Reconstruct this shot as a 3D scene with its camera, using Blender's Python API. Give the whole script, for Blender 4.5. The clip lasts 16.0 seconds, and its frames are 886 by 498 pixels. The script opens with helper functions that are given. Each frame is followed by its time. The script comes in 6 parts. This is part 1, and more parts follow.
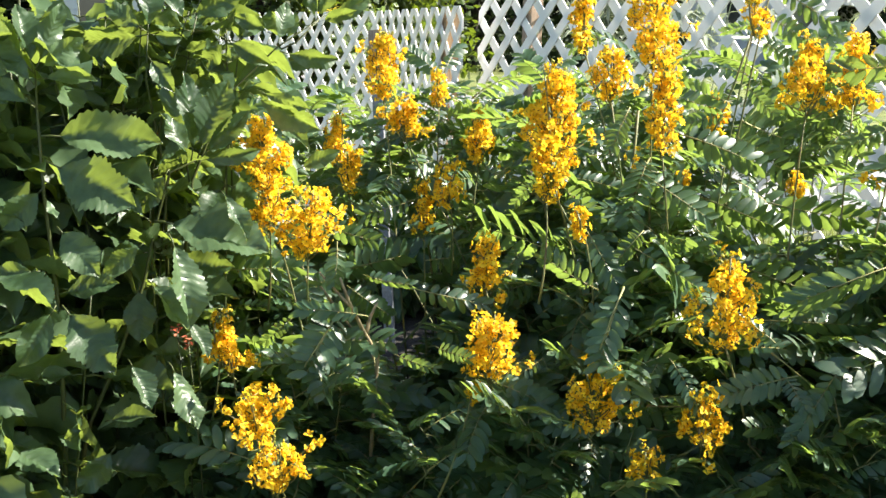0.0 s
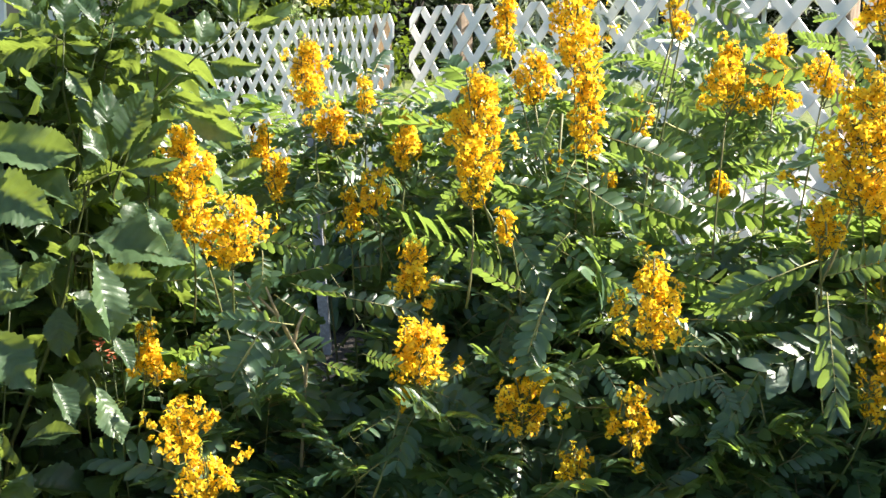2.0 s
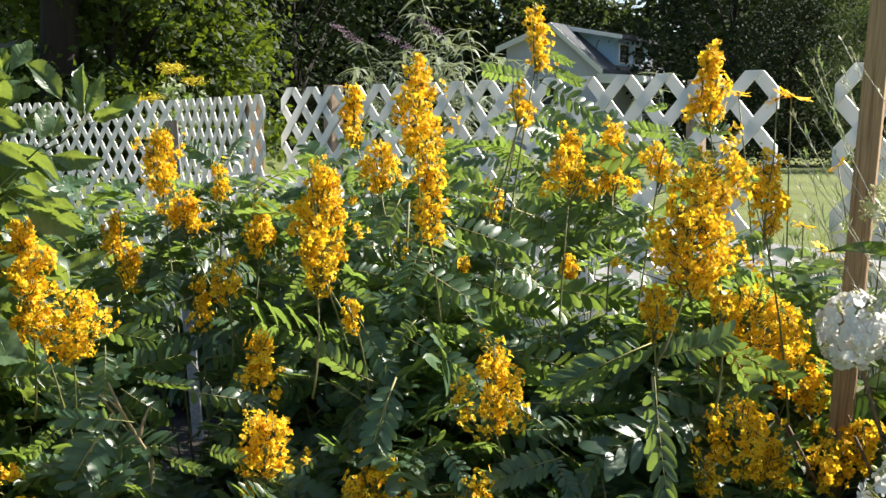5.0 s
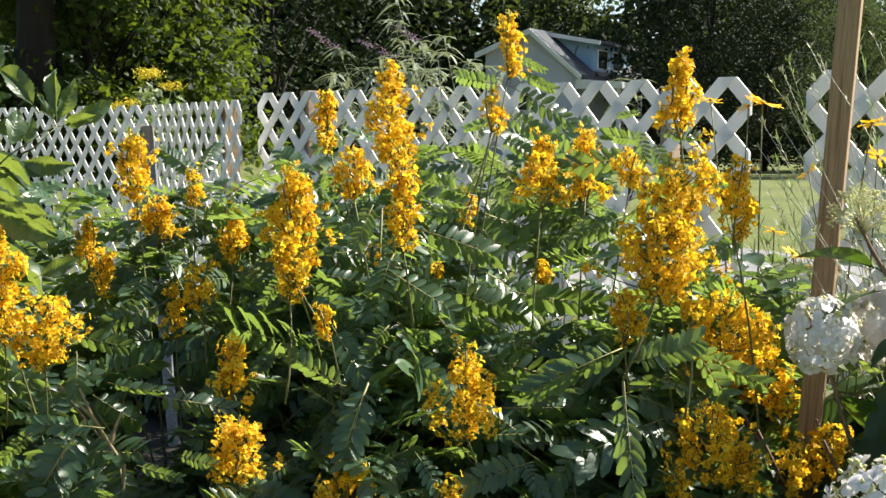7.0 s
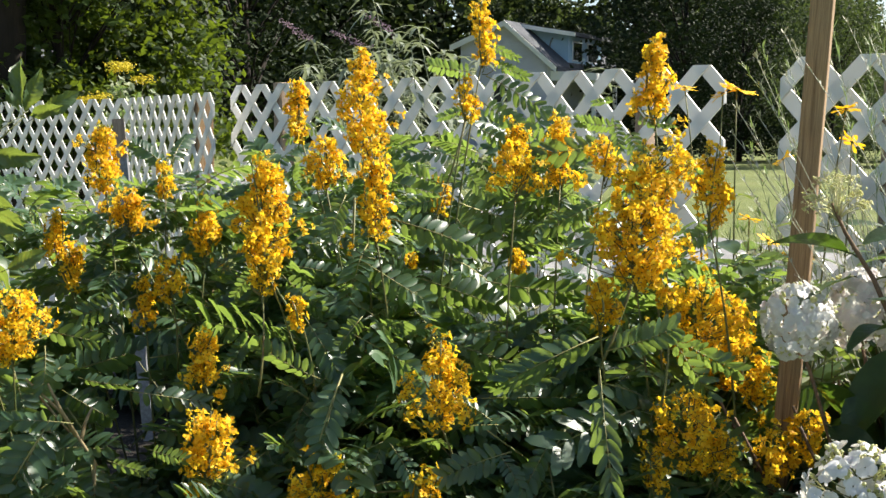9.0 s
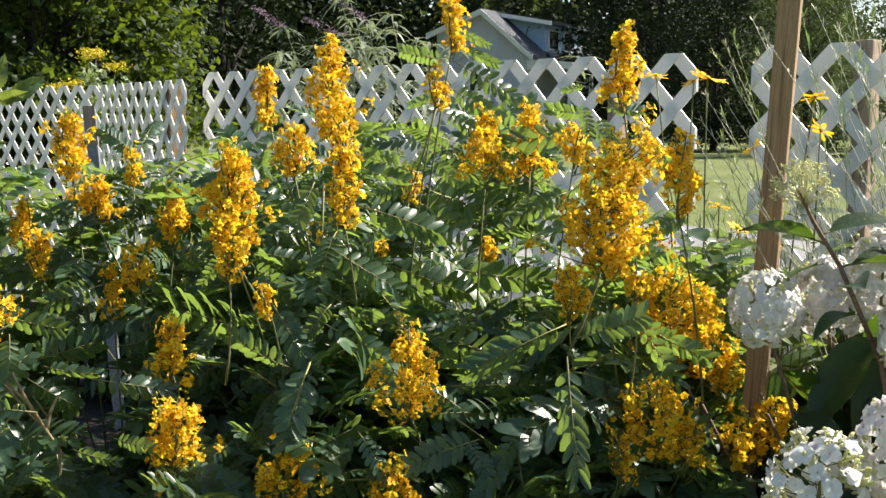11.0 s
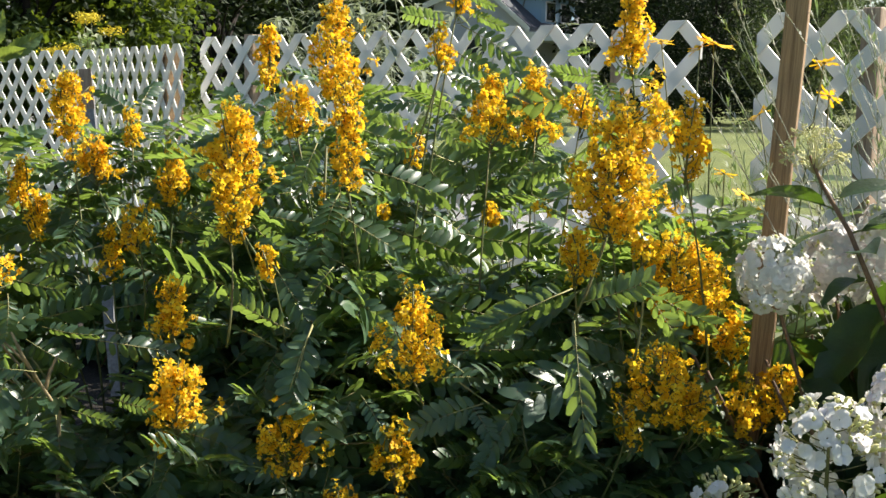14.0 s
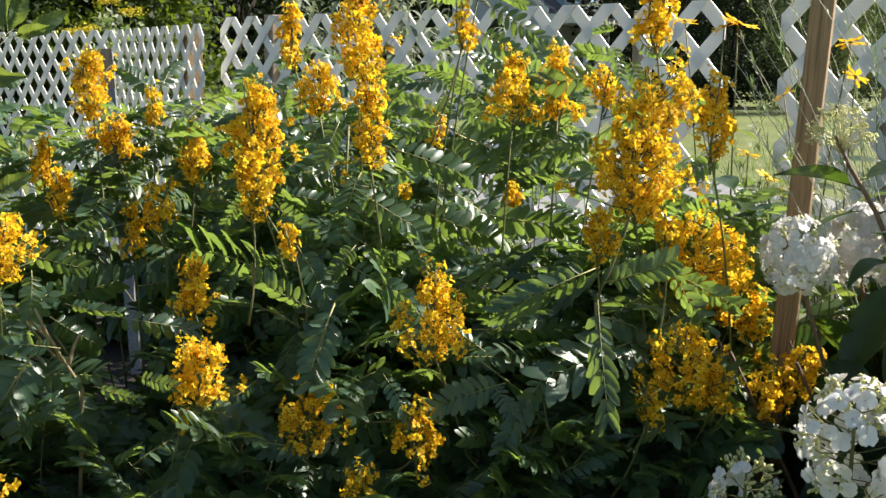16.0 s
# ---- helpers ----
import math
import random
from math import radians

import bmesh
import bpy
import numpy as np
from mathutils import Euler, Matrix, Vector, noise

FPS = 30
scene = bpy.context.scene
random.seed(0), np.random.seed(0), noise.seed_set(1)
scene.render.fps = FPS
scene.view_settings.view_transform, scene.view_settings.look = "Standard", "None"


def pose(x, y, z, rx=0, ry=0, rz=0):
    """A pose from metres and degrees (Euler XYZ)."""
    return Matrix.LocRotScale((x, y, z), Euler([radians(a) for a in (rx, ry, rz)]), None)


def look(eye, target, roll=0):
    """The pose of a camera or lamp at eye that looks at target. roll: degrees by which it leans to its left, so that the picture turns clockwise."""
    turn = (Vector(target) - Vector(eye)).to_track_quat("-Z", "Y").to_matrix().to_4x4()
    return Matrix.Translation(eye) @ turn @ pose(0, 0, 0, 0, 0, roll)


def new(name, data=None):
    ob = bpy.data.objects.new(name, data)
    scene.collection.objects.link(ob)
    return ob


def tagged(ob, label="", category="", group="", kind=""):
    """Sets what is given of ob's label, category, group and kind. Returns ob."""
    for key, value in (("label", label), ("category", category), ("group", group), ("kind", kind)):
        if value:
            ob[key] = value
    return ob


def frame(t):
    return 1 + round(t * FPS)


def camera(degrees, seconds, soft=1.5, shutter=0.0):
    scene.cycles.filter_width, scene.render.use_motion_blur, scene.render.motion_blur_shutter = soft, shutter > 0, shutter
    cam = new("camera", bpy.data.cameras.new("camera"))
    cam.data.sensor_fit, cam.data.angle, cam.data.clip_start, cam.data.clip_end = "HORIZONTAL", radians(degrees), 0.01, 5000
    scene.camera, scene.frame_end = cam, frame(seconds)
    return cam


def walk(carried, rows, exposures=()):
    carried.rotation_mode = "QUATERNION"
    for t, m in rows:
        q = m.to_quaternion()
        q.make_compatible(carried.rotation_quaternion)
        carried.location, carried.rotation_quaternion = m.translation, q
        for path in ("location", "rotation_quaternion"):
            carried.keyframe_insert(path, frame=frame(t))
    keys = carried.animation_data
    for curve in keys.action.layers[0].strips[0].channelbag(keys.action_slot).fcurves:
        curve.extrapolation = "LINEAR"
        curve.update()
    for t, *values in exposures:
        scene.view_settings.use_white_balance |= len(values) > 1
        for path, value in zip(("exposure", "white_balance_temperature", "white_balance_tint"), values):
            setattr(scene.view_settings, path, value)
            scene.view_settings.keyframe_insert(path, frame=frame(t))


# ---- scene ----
cam = camera(42.1, 16.0, soft=1.5)
PATH = [
    (0, (4.078, -2.713, 1.162), (2.403, -1.681, 0.806), 1.44),
    (0.5, (4.070, -2.709, 1.163), (2.419, -1.639, 0.806), 1.38),
    (1, (4.085, -2.711, 1.162), (2.438, -1.633, 0.812), 1.18),
    (1.5, (4.074, -2.701, 1.162), (2.434, -1.610, 0.817), 0.94),
    (2, (4.085, -2.693, 1.158), (2.464, -1.573, 0.818), 0.71),
    (2.5, (4.084, -2.687, 1.168), (2.487, -1.531, 0.833), 0.90),
    (3, (4.091, -2.670, 1.171), (2.510, -1.488, 0.848), 0.67),
    (3.5, (4.098, -2.660, 1.188), (2.541, -1.439, 0.899), 1.02),
    (4, (4.119, -2.650, 1.185), (2.580, -1.396, 0.943), 0.53),
    (6.5, (4.144, -2.648, 1.190), (2.639, -1.348, 0.980), 0.60),
    (7, (4.148, -2.645, 1.188), (2.650, -1.336, 0.982), 0.45),
    (7.5, (4.144, -2.636, 1.185), (2.655, -1.317, 0.976), -0.02),
    (8, (4.139, -2.631, 1.183), (2.656, -1.306, 0.971), 0.11),
    (8.5, (4.137, -2.633, 1.183), (2.661, -1.300, 0.968), -0.04),
    (9, (4.138, -2.630, 1.181), (2.668, -1.292, 0.963), 0.05),
    (11.5, (4.142, -2.616, 1.177), (2.711, -1.240, 0.937), 0.13),
    (12, (4.133, -2.615, 1.172), (2.710, -1.230, 0.933), 0.13),
    (12.5, (4.131, -2.616, 1.170), (2.709, -1.232, 0.922), 0.14),
    (13, (4.130, -2.615, 1.168), (2.709, -1.233, 0.903), 0.25),
    (13.5, (4.126, -2.617, 1.166), (2.702, -1.239, 0.896), 0.46),
    (14, (4.118, -2.616, 1.163), (2.689, -1.246, 0.877), 0.78),
    (14.5, (4.118, -2.614, 1.161), (2.684, -1.252, 0.859), 0.65),
    (15, (4.117, -2.616, 1.159), (2.680, -1.261, 0.846), 0.69),
    (15.5, (4.116, -2.617, 1.160), (2.673, -1.269, 0.842), 0.73),
    (16, (4.111, -2.618, 1.157), (2.665, -1.274, 0.841), 0.91),
]
walk(cam, [(t, look(eye, target, roll)) for t, eye, target, roll in PATH], exposures=[(0, 2.08), (3, 2.02), (4.2, 1.62), (6.5, 1.38), (16, 1.30)])

# ---- light ----
SUN_AZ, SUN_EL = (0.32, 0.947), 42.0          # horizontal direction towards the sun, height in degrees
sun_dir = Vector((SUN_AZ[0], SUN_AZ[1], 0)).normalized() * math.cos(radians(SUN_EL)) + Vector((0, 0, math.sin(radians(SUN_EL))))
world = bpy.data.worlds.new("world")
scene.world = world
world.use_nodes = True
wn = world.node_tree
sky = wn.nodes.new("ShaderNodeTexSky")
sky.sky_type, sky.sun_disc = "NISHITA", False
sky.sun_elevation, sky.sun_rotation = radians(SUN_EL), math.atan2(SUN_AZ[0], SUN_AZ[1])
wn.links.new(sky.outputs[0], wn.nodes["Background"].inputs[0])
wn.nodes["Background"].inputs[1].default_value = 0.066
sun = new("sun", bpy.data.lights.new("sun", "SUN"))
sun.data.energy, sun.data.angle, sun.data.color = 5.0, radians(0.53), (1.0, 0.93, 0.81)
sun.matrix_world = look(sun_dir * 30, (0, 0, 0))


# ---- materials ----
def nodes_of(name):
    m = bpy.data.materials.new(name)
    m.use_nodes = True
    t = m.node_tree
    return m, t, t.nodes["Principled BSDF"], t.nodes["Material Output"]


def link(t, a, b):
    t.links.new(a, b)


def noise_node(t, scale, detail=4.0, rough=0.55, coord="Object", stretch=None):
    c = t.nodes.new("ShaderNodeTexCoord")
    n = t.nodes.new("ShaderNodeTexNoise")
    n.inputs["Scale"].default_value, n.inputs["Detail"].default_value, n.inputs["Roughness"].default_value = scale, detail, rough
    src = c.outputs[coord]
    if stretch:
        mp = t.nodes.new("ShaderNodeMapping")
        mp.inputs["Scale"].default_value = stretch
        link(t, src, mp.inputs[0])
        src = mp.outputs[0]
    link(t, src, n.inputs["Vector"])
    return n.outputs[0]


def ramp(t, fac, stops):
    r = t.nodes.new("ShaderNodeValToRGB")
    e = r.color_ramp.elements
    while len(e) < len(stops):
        e.new(0.5)
    for el, (p, c) in zip(e, stops):
        el.position, el.color = p, (*c, 1)
    link(t, fac, r.inputs[0])
    return r.outputs[0]


def mixed(t, fac, a, b, mode="MIX"):
    n = t.nodes.new("ShaderNodeMix")
    n.data_type, n.blend_type = "RGBA", mode
    for sock, v in ((n.inputs[0], fac), (n.inputs[6], a), (n.inputs[7], b)):
        if isinstance(v, (float, int)):
            sock.default_value = v
        elif isinstance(v, tuple):
            sock.default_value = (*v, 1)
        else:
            link(t, v, sock)
    return n.outputs[2]


def bump(t, p, h, strength, dist):
    b = t.nodes.new("ShaderNodeBump")
    b.inputs["Strength"].default_value, b.inputs["Distance"].default_value = strength, dist
    link(t, h, b.inputs["Height"])
    link(t, b.outputs[0], p.inputs["Normal"])


def surface(name, stops, scale, rough=0.8, fine=None, bump_scale=0, bump_dist=0.002, spec=0.4, stretch=None, metal=0.0, vary=0.0):
    """A solid surface: large stains by a ramp, fine grain, relief."""
    m, t, p, o = nodes_of(name)
    col = ramp(t, noise_node(t, scale, stretch=stretch), stops)
    if fine:
        g = noise_node(t, fine, 3.0, stretch=stretch)
        col = mixed(t, 0.45, col, ramp(t, g, [(0.3, (0.25, 0.25, 0.25)), (0.7, (0.8, 0.8, 0.8))]), "OVERLAY")
    if vary:
        info = t.nodes.new("ShaderNodeObjectInfo")
        col = mixed(t, vary, col, ramp(t, info.outputs["Random"], [(0, (0.2, 0.2, 0.2)), (1, (0.8, 0.8, 0.8))]), "OVERLAY")
    link(t, col, p.inputs["Base Color"])
    p.inputs["Roughness"].default_value, p.inputs["Specular IOR Level"].default_value, p.inputs["Metallic"].default_value = rough, spec, metal
    if bump_scale:
        bump(t, p, noise_node(t, bump_scale, 5.0, stretch=stretch), 0.6, bump_dist)
    return m


def foliage(name, dark, light, through_col, rough=0.42, thin=0.32, scale=18.0, spec=0.5, island=False, relief=0.0):
    """A leaf or petal: varied colour, some gloss, and light that shines through."""
    m, t, p, o = nodes_of(name)
    if island:
        geo = t.nodes.new("ShaderNodeNewGeometry")
        rnd = geo.outputs["Random Per Island"]
    else:
        info = t.nodes.new("ShaderNodeObjectInfo")
        rnd = info.outputs["Random"]
    base = mixed(t, rnd, dark, light)
    n = noise_node(t, scale, 4.0)
    col = mixed(t, 0.5, base, ramp(t, n, [(0.3, (0.28, 0.28, 0.28)), (0.72, (0.72, 0.72, 0.72))]), "OVERLAY")
    link(t, col, p.inputs["Base Color"])
    p.inputs["Roughness"].default_value, p.inputs["Specular IOR Level"].default_value = rough, spec
    tr = t.nodes.new("ShaderNodeBsdfTranslucent")
    tc = mixed(t, 0.35, through_col, ramp(t, n, [(0.3, (0.3, 0.3, 0.3)), (0.7, (0.7, 0.7, 0.7))]), "OVERLAY")
    link(t, tc, tr.inputs[0])
    mix = t.nodes.new("ShaderNodeMixShader")
    mix.inputs[0].default_value = thin
    link(t, p.outputs[0], mix.inputs[1])
    link(t, tr.outputs[0], mix.inputs[2])
    link(t, mix.outputs[0], o.inputs["Surface"])
    if relief:
        bump(t, p, noise_node(t, scale * 5, 4.0), 0.5, relief)
    return m


M_LEAF = foliage("pinnate_leaf", (0.023, 0.055, 0.032), (0.067, 0.124, 0.066), (0.38, 0.55, 0.09), rough=0.38, thin=0.29, scale=30, spec=0.55)
M_BIGLEAF = foliage("broad_leaf", (0.022, 0.047, 0.022), (0.070, 0.114, 0.054), (0.40, 0.53, 0.08), rough=0.38, thin=0.25, scale=40, spec=0.42, relief=0.0006)
M_PETAL = foliage("yellow_petal", (0.80, 0.40, 0.007), (0.96, 0.735, 0.06), (0.98, 0.685, 0.035), rough=0.55, thin=0.48, scale=60, spec=0.2, island=True)
M_TANSY = foliage("dull_yellow_flower", (0.42, 0.33, 0.02), (0.70, 0.56, 0.05), (0.5, 0.42, 0.03), rough=0.7, thin=0.2, scale=60, spec=0.2, island=True)
M_ANTHER = surface("brown_anther", [(0.3, (0.10, 0.035, 0.01)), (0.7, (0.22, 0.09, 0.02))], 90, 0.7)
M_BUD = foliage("green_bud", (0.30, 0.33, 0.03), (0.55, 0.45, 0.03), (0.5, 0.45, 0.05), rough=0.5, thin=0.2, island=True)
M_STEM = surface("green_stem", [(0.3, (0.08, 0.11, 0.03)), (0.6, (0.15, 0.14, 0.05)), (0.8, (0.13, 0.075, 0.035))], 14, 0.6, fine=120)
M_RACHIS = surface("pale_leaf_stalk", [(0.3, (0.19, 0.20, 0.07)), (0.7, (0.32, 0.29, 0.12))], 20, 0.6)
M_DRYTWIG = surface("dry_twig", [(0.3, (0.17, 0.13, 0.07)), (0.7, (0.34, 0.27, 0.15))], 20, 0.8, fine=120)
M_REDSTEM = surface("red_green_stem", [(0.3, (0.030, 0.045, 0.010)), (0.6, (0.060, 0.070, 0.018)), (0.85, (0.10, 0.035, 0.020))], 6, 0.5, fine=90)
M_TWIG = surface("brown_twig", [(0.3, (0.09, 0.05, 0.03)), (0.7, (0.22, 0.13, 0.07))], 20, 0.75, fine=160)
M_VINYL = foliage("white_plastic", (0.79, 0.78, 0.755), (0.85, 0.84, 0.815), (0.88, 0.85, 0.80), rough=0.42, thin=0.18, scale=4, spec=0.5)
M_WOOD = surface("pine_wood", [(0.32, (0.165, 0.102, 0.055)), (0.5, (0.33, 0.222, 0.125)), (0.72, (0.25, 0.162, 0.088))], 5, 0.8, fine=30, stretch=(34, 34, 0.9), bump_scale=10, bump_dist=0.0016)
M_WOODGREY = surface("weathered_wood", [(0.3, (0.20, 0.14, 0.10)), (0.7, (0.42, 0.32, 0.24))], 5, 0.85, fine=40, stretch=(12, 12, 0.8), bump_scale=16, bump_dist=0.002)
M_METAL = surface("galvanised_steel", [(0.3, (0.15, 0.155, 0.17)), (0.7, (0.26, 0.265, 0.28))], 14, 0.55, fine=90, metal=0.3)
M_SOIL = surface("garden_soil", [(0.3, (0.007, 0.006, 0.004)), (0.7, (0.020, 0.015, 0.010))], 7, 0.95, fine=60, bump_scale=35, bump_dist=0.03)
M_GRASSBASE = surface("lawn_ground", [(0.3, (0.085, 0.105, 0.025)), (0.6, (0.125, 0.150, 0.036)), (0.8, (0.155, 0.165, 0.055))], 0.5, 0.95, fine=14, bump_scale=40, bump_dist=0.05)
M_GRASS = foliage("grass_blade", (0.075, 0.105, 0.022), (0.15, 0.175, 0.045), (0.25, 0.30, 0.05), rough=0.6, thin=0.3, scale=3, island=True)
M_DRIVE = surface("grey_driveway", [(0.3, (0.15, 0.15, 0.155)), (0.7, (0.23, 0.228, 0.225))], 0.6, 0.9, fine=20, bump_scale=60, bump_dist=0.01)
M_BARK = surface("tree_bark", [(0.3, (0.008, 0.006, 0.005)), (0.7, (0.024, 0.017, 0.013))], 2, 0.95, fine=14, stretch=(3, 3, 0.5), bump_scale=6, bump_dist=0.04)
M_CROWN = foliage("tree_leaf", (0.007, 0.016, 0.004), (0.034, 0.062, 0.013), (0.30, 0.42, 0.03), rough=0.6, thin=0.20, scale=1.0, spec=0.25, island=True)
# woodland leaves twice, shaded and sunlit: the light is put into the colour
M_SHADEWOODS = foliage("shaded_tree_leaf", (0.010, 0.018, 0.007), (0.022, 0.036, 0.013), (0.03, 0.05, 0.01), rough=0.7, thin=0.12, scale=0.6, spec=0.15, island=True)
M_LITWOODS = foliage("sunlit_tree_leaf", (0.016, 0.028, 0.012), (0.072, 0.096, 0.044), (0.12, 0.17, 0.04), rough=0.7, thin=0.25, scale=0.6, spec=0.2, island=True)
M_SIDING = surface("white_siding", [(0.3, (0.50, 0.52, 0.64)), (0.7, (0.60, 0.62, 0.72))], 0.8, 0.7)
M_BLUESIDING = surface("blue_siding", [(0.3, (0.30, 0.46, 0.60)), (0.7, (0.38, 0.54, 0.68))], 0.8, 0.7)
M_ROOF = surface("dark_shingle", [(0.3, (0.045, 0.05, 0.06)), (0.7, (0.09, 0.095, 0.105))], 1.5, 0.9, fine=12, bump_scale=10, bump_dist=0.02)
M_TRIM = surface("white_trim", [(0.3, (0.76, 0.76, 0.75)), (0.7, (0.82, 0.82, 0.80))], 2, 0.6)
M_GLASS = surface("window_glass", [(0.3, (0.02, 0.025, 0.03)), (0.7, (0.04, 0.045, 0.05))], 1, 0.08, spec=0.8)
M_HYD = foliage("white_floret", (0.77, 0.77, 0.75), (0.85, 0.84, 0.82), (0.8, 0.78, 0.74), rough=0.6, thin=0.3, scale=60, spec=0.25, island=True)
M_HYDPINK = foliage("pinkish_floret", (0.78, 0.73, 0.71), (0.83, 0.77, 0.76), (0.8, 0.72, 0.70), rough=0.6, thin=0.3, scale=60, spec=0.25, island=True)
M_CREAM = foliage("cream_bud", (0.56, 0.58, 0.26), (0.78, 0.74, 0.44), (0.7, 0.7, 0.3), rough=0.6, thin=0.3, scale=60, spec=0.2, island=True)
M_CREAMSTALK = surface("cream_stalk", [(0.3, (0.50, 0.50, 0.26)), (0.7, (0.66, 0.62, 0.40))], 60, 0.7)
M_HYDLEAF = foliage("dark_green_leaf", (0.012, 0.032, 0.009), (0.028, 0.060, 0.016), (0.2, 0.36, 0.03), rough=0.40, thin=0.15, scale=40, spec=0.4, relief=0.002)
M_GREYLEAF = foliage("grey_green_leaf", (0.17, 0.20, 0.15), (0.32, 0.36, 0.28), (0.28, 0.33, 0.16), rough=0.6, thin=0.3, scale=40, island=True)
M_MAUVE = foliage("faded_mauve_flower", (0.16, 0.11, 0.14), (0.30, 0.21, 0.27), (0.25, 0.17, 0.22), rough=0.7, thin=0.2, island=True)
M_FINE = foliage("fine_green_leaf", (0.13, 0.17, 0.09), (0.36, 0.38, 0.26), (0.25, 0.38, 0.08), rough=0.5, thin=0.3, island=True)
M_WISP = foliage("pale_twig", (0.26, 0.27, 0.20), (0.52, 0.52, 0.42), (0.4, 0.42, 0.25), rough=0.6, thin=0.15, island=True)
M_DAISY = foliage("golden_ray_petal", (0.88, 0.48, 0.010), (0.95, 0.62, 0.02), (0.95, 0.6, 0.02), rough=0.5, thin=0.35, scale=40, spec=0.2, island=True)
M_DISC = surface("dark_disc", [(0.3, (0.12, 0.06, 0.02)), (0.7, (0.3, 0.16, 0.03))], 120, 0.8)
M_RED = foliage("red_petal", (0.50, 0.10, 0.05), (0.66, 0.24, 0.14), (0.6, 0.1, 0.05), rough=0.5, thin=0.3, island=True)


# ---- mesh helpers ----
class Acc:
    """Collects vertices and faces with a material slot each."""

    def __init__(self):
        self.v, self.f, self.m, self.n = [], [], [], 0

    def add(self, verts, faces, slot=0):
        verts = np.asarray(verts, float)
        self.v.append(verts)
        self.f.extend([tuple(i + self.n for i in f) for f in faces])
        self.m.extend([slot] * len(faces))
        self.n += len(verts)

    def mesh(self, name, mats, smooth=True):
        me = bpy.data.meshes.new(name)
        me.from_pydata(np.concatenate(self.v).tolist(), [], self.f)
        for m in mats:
            me.materials.append(m)
        me.polygons.foreach_set("material_index", self.m)
        if smooth:
            me.polygons.foreach_set("use_smooth", [True] * len(me.polygons))
        me.update()
        return me


def part(name, me, parent, m=None, label=""):
    """Links a mesh as one object under a thing or a part."""
    ob = new(name, me)
    if parent is not None:
        ob.parent = parent
    if m is not None:
        ob.matrix_basis = m
    return tagged(ob, label)


def thing(name, label, category, place=(0, 0, 0), group="", kind=""):
    ob = new(name)
    ob.empty_display_size = 0.1
    ob.location = place
    return tagged(ob, label, category, group, kind)


def box(acc, lo, hi, slot=0, bev=0.0):
    """A box with its edges cut off by bev."""
    lo, hi = np.array(lo, float), np.array(hi, float)
    if bev <= 0:
        v = [(x, y, z) for z in (lo[2], hi[2]) for y in (lo[1], hi[1]) for x in (lo[0], hi[0])]
        acc.add(v, [(0, 2, 3, 1), (4, 5, 7, 6), (0, 1, 5, 4), (2, 6, 7, 3), (0, 4, 6, 2), (1, 3, 7, 5)], slot)
        return
    bm = bmesh.new()
    bmesh.ops.create_cube(bm, size=1.0, matrix=Matrix.Translation((lo + hi) / 2) @ Matrix.Diagonal((*(hi - lo), 1)))
    bmesh.ops.bevel(bm, geom=bm.edges[:], offset=bev, segments=2, affect="EDGES", profile=0.5)
    bm.verts.index_update()
    acc.add([v.co[:] for v in bm.verts], [tuple(v.index for v in f.verts) for f in bm.faces], slot)
    bm.free()


def tube(acc, pts, radii, sides=6, slot=0):
    """A tapered tube along pts."""
    pts = np.asarray(pts, float)
    n = len(pts)
    tang = np.gradient(pts, axis=0)
    tang /= np.linalg.norm(tang, axis=1)[:, None] + 1e-9
    ref = np.array([0.31, 0.17, 0.93]) if abs(tang[0][2]) < 0.9 else np.array([0.95, 0.2, 0.1])
    a = np.cross(tang, ref)
    a /= np.linalg.norm(a, axis=1)[:, None] + 1e-9
    b = np.cross(tang, a)
    ang = np.arange(sides) * 2 * np.pi / sides
    r = np.broadcast_to(np.asarray(radii, float), (n,))
    ring = pts[:, None] + r[:, None, None] * (np.cos(ang)[None, :, None] * a[:, None] + np.sin(ang)[None, :, None] * b[:, None])
    f = [(i * sides + j, i * sides + (j + 1) % sides, (i + 1) * sides + (j + 1) % sides, (i + 1) * sides + j) for i in range(n - 1) for j in range(sides)]
    f += [tuple(range(sides))[::-1], tuple((n - 1) * sides + j for j in range(sides))]
    acc.add(ring.reshape(-1, 3), f, slot)


def bend(a, b, sag=(0, 0, 0), n=8):
    """Points from a to b on a curve bowed by sag in the middle."""
    s = np.linspace(0, 1, n)[:, None]
    return np.array(a) * (1 - s) + np.array(b) * s + 4 * s * (1 - s) * np.array(sag)


def frame_to(d, up=(0, 0, 1), roll=0.0):
    """A turn whose x axis points along d and whose z axis is near up."""
    x = Vector(d).normalized()
    y = Vector(up).cross(x)
    if y.length < 1e-4:
        y = Vector((0, 1, 0)).cross(x)
    y.normalize()
    z = x.cross(y)
    m = Matrix((x, y, z)).transposed().to_4x4()
    return m @ Matrix.Rotation(roll, 4, "X")


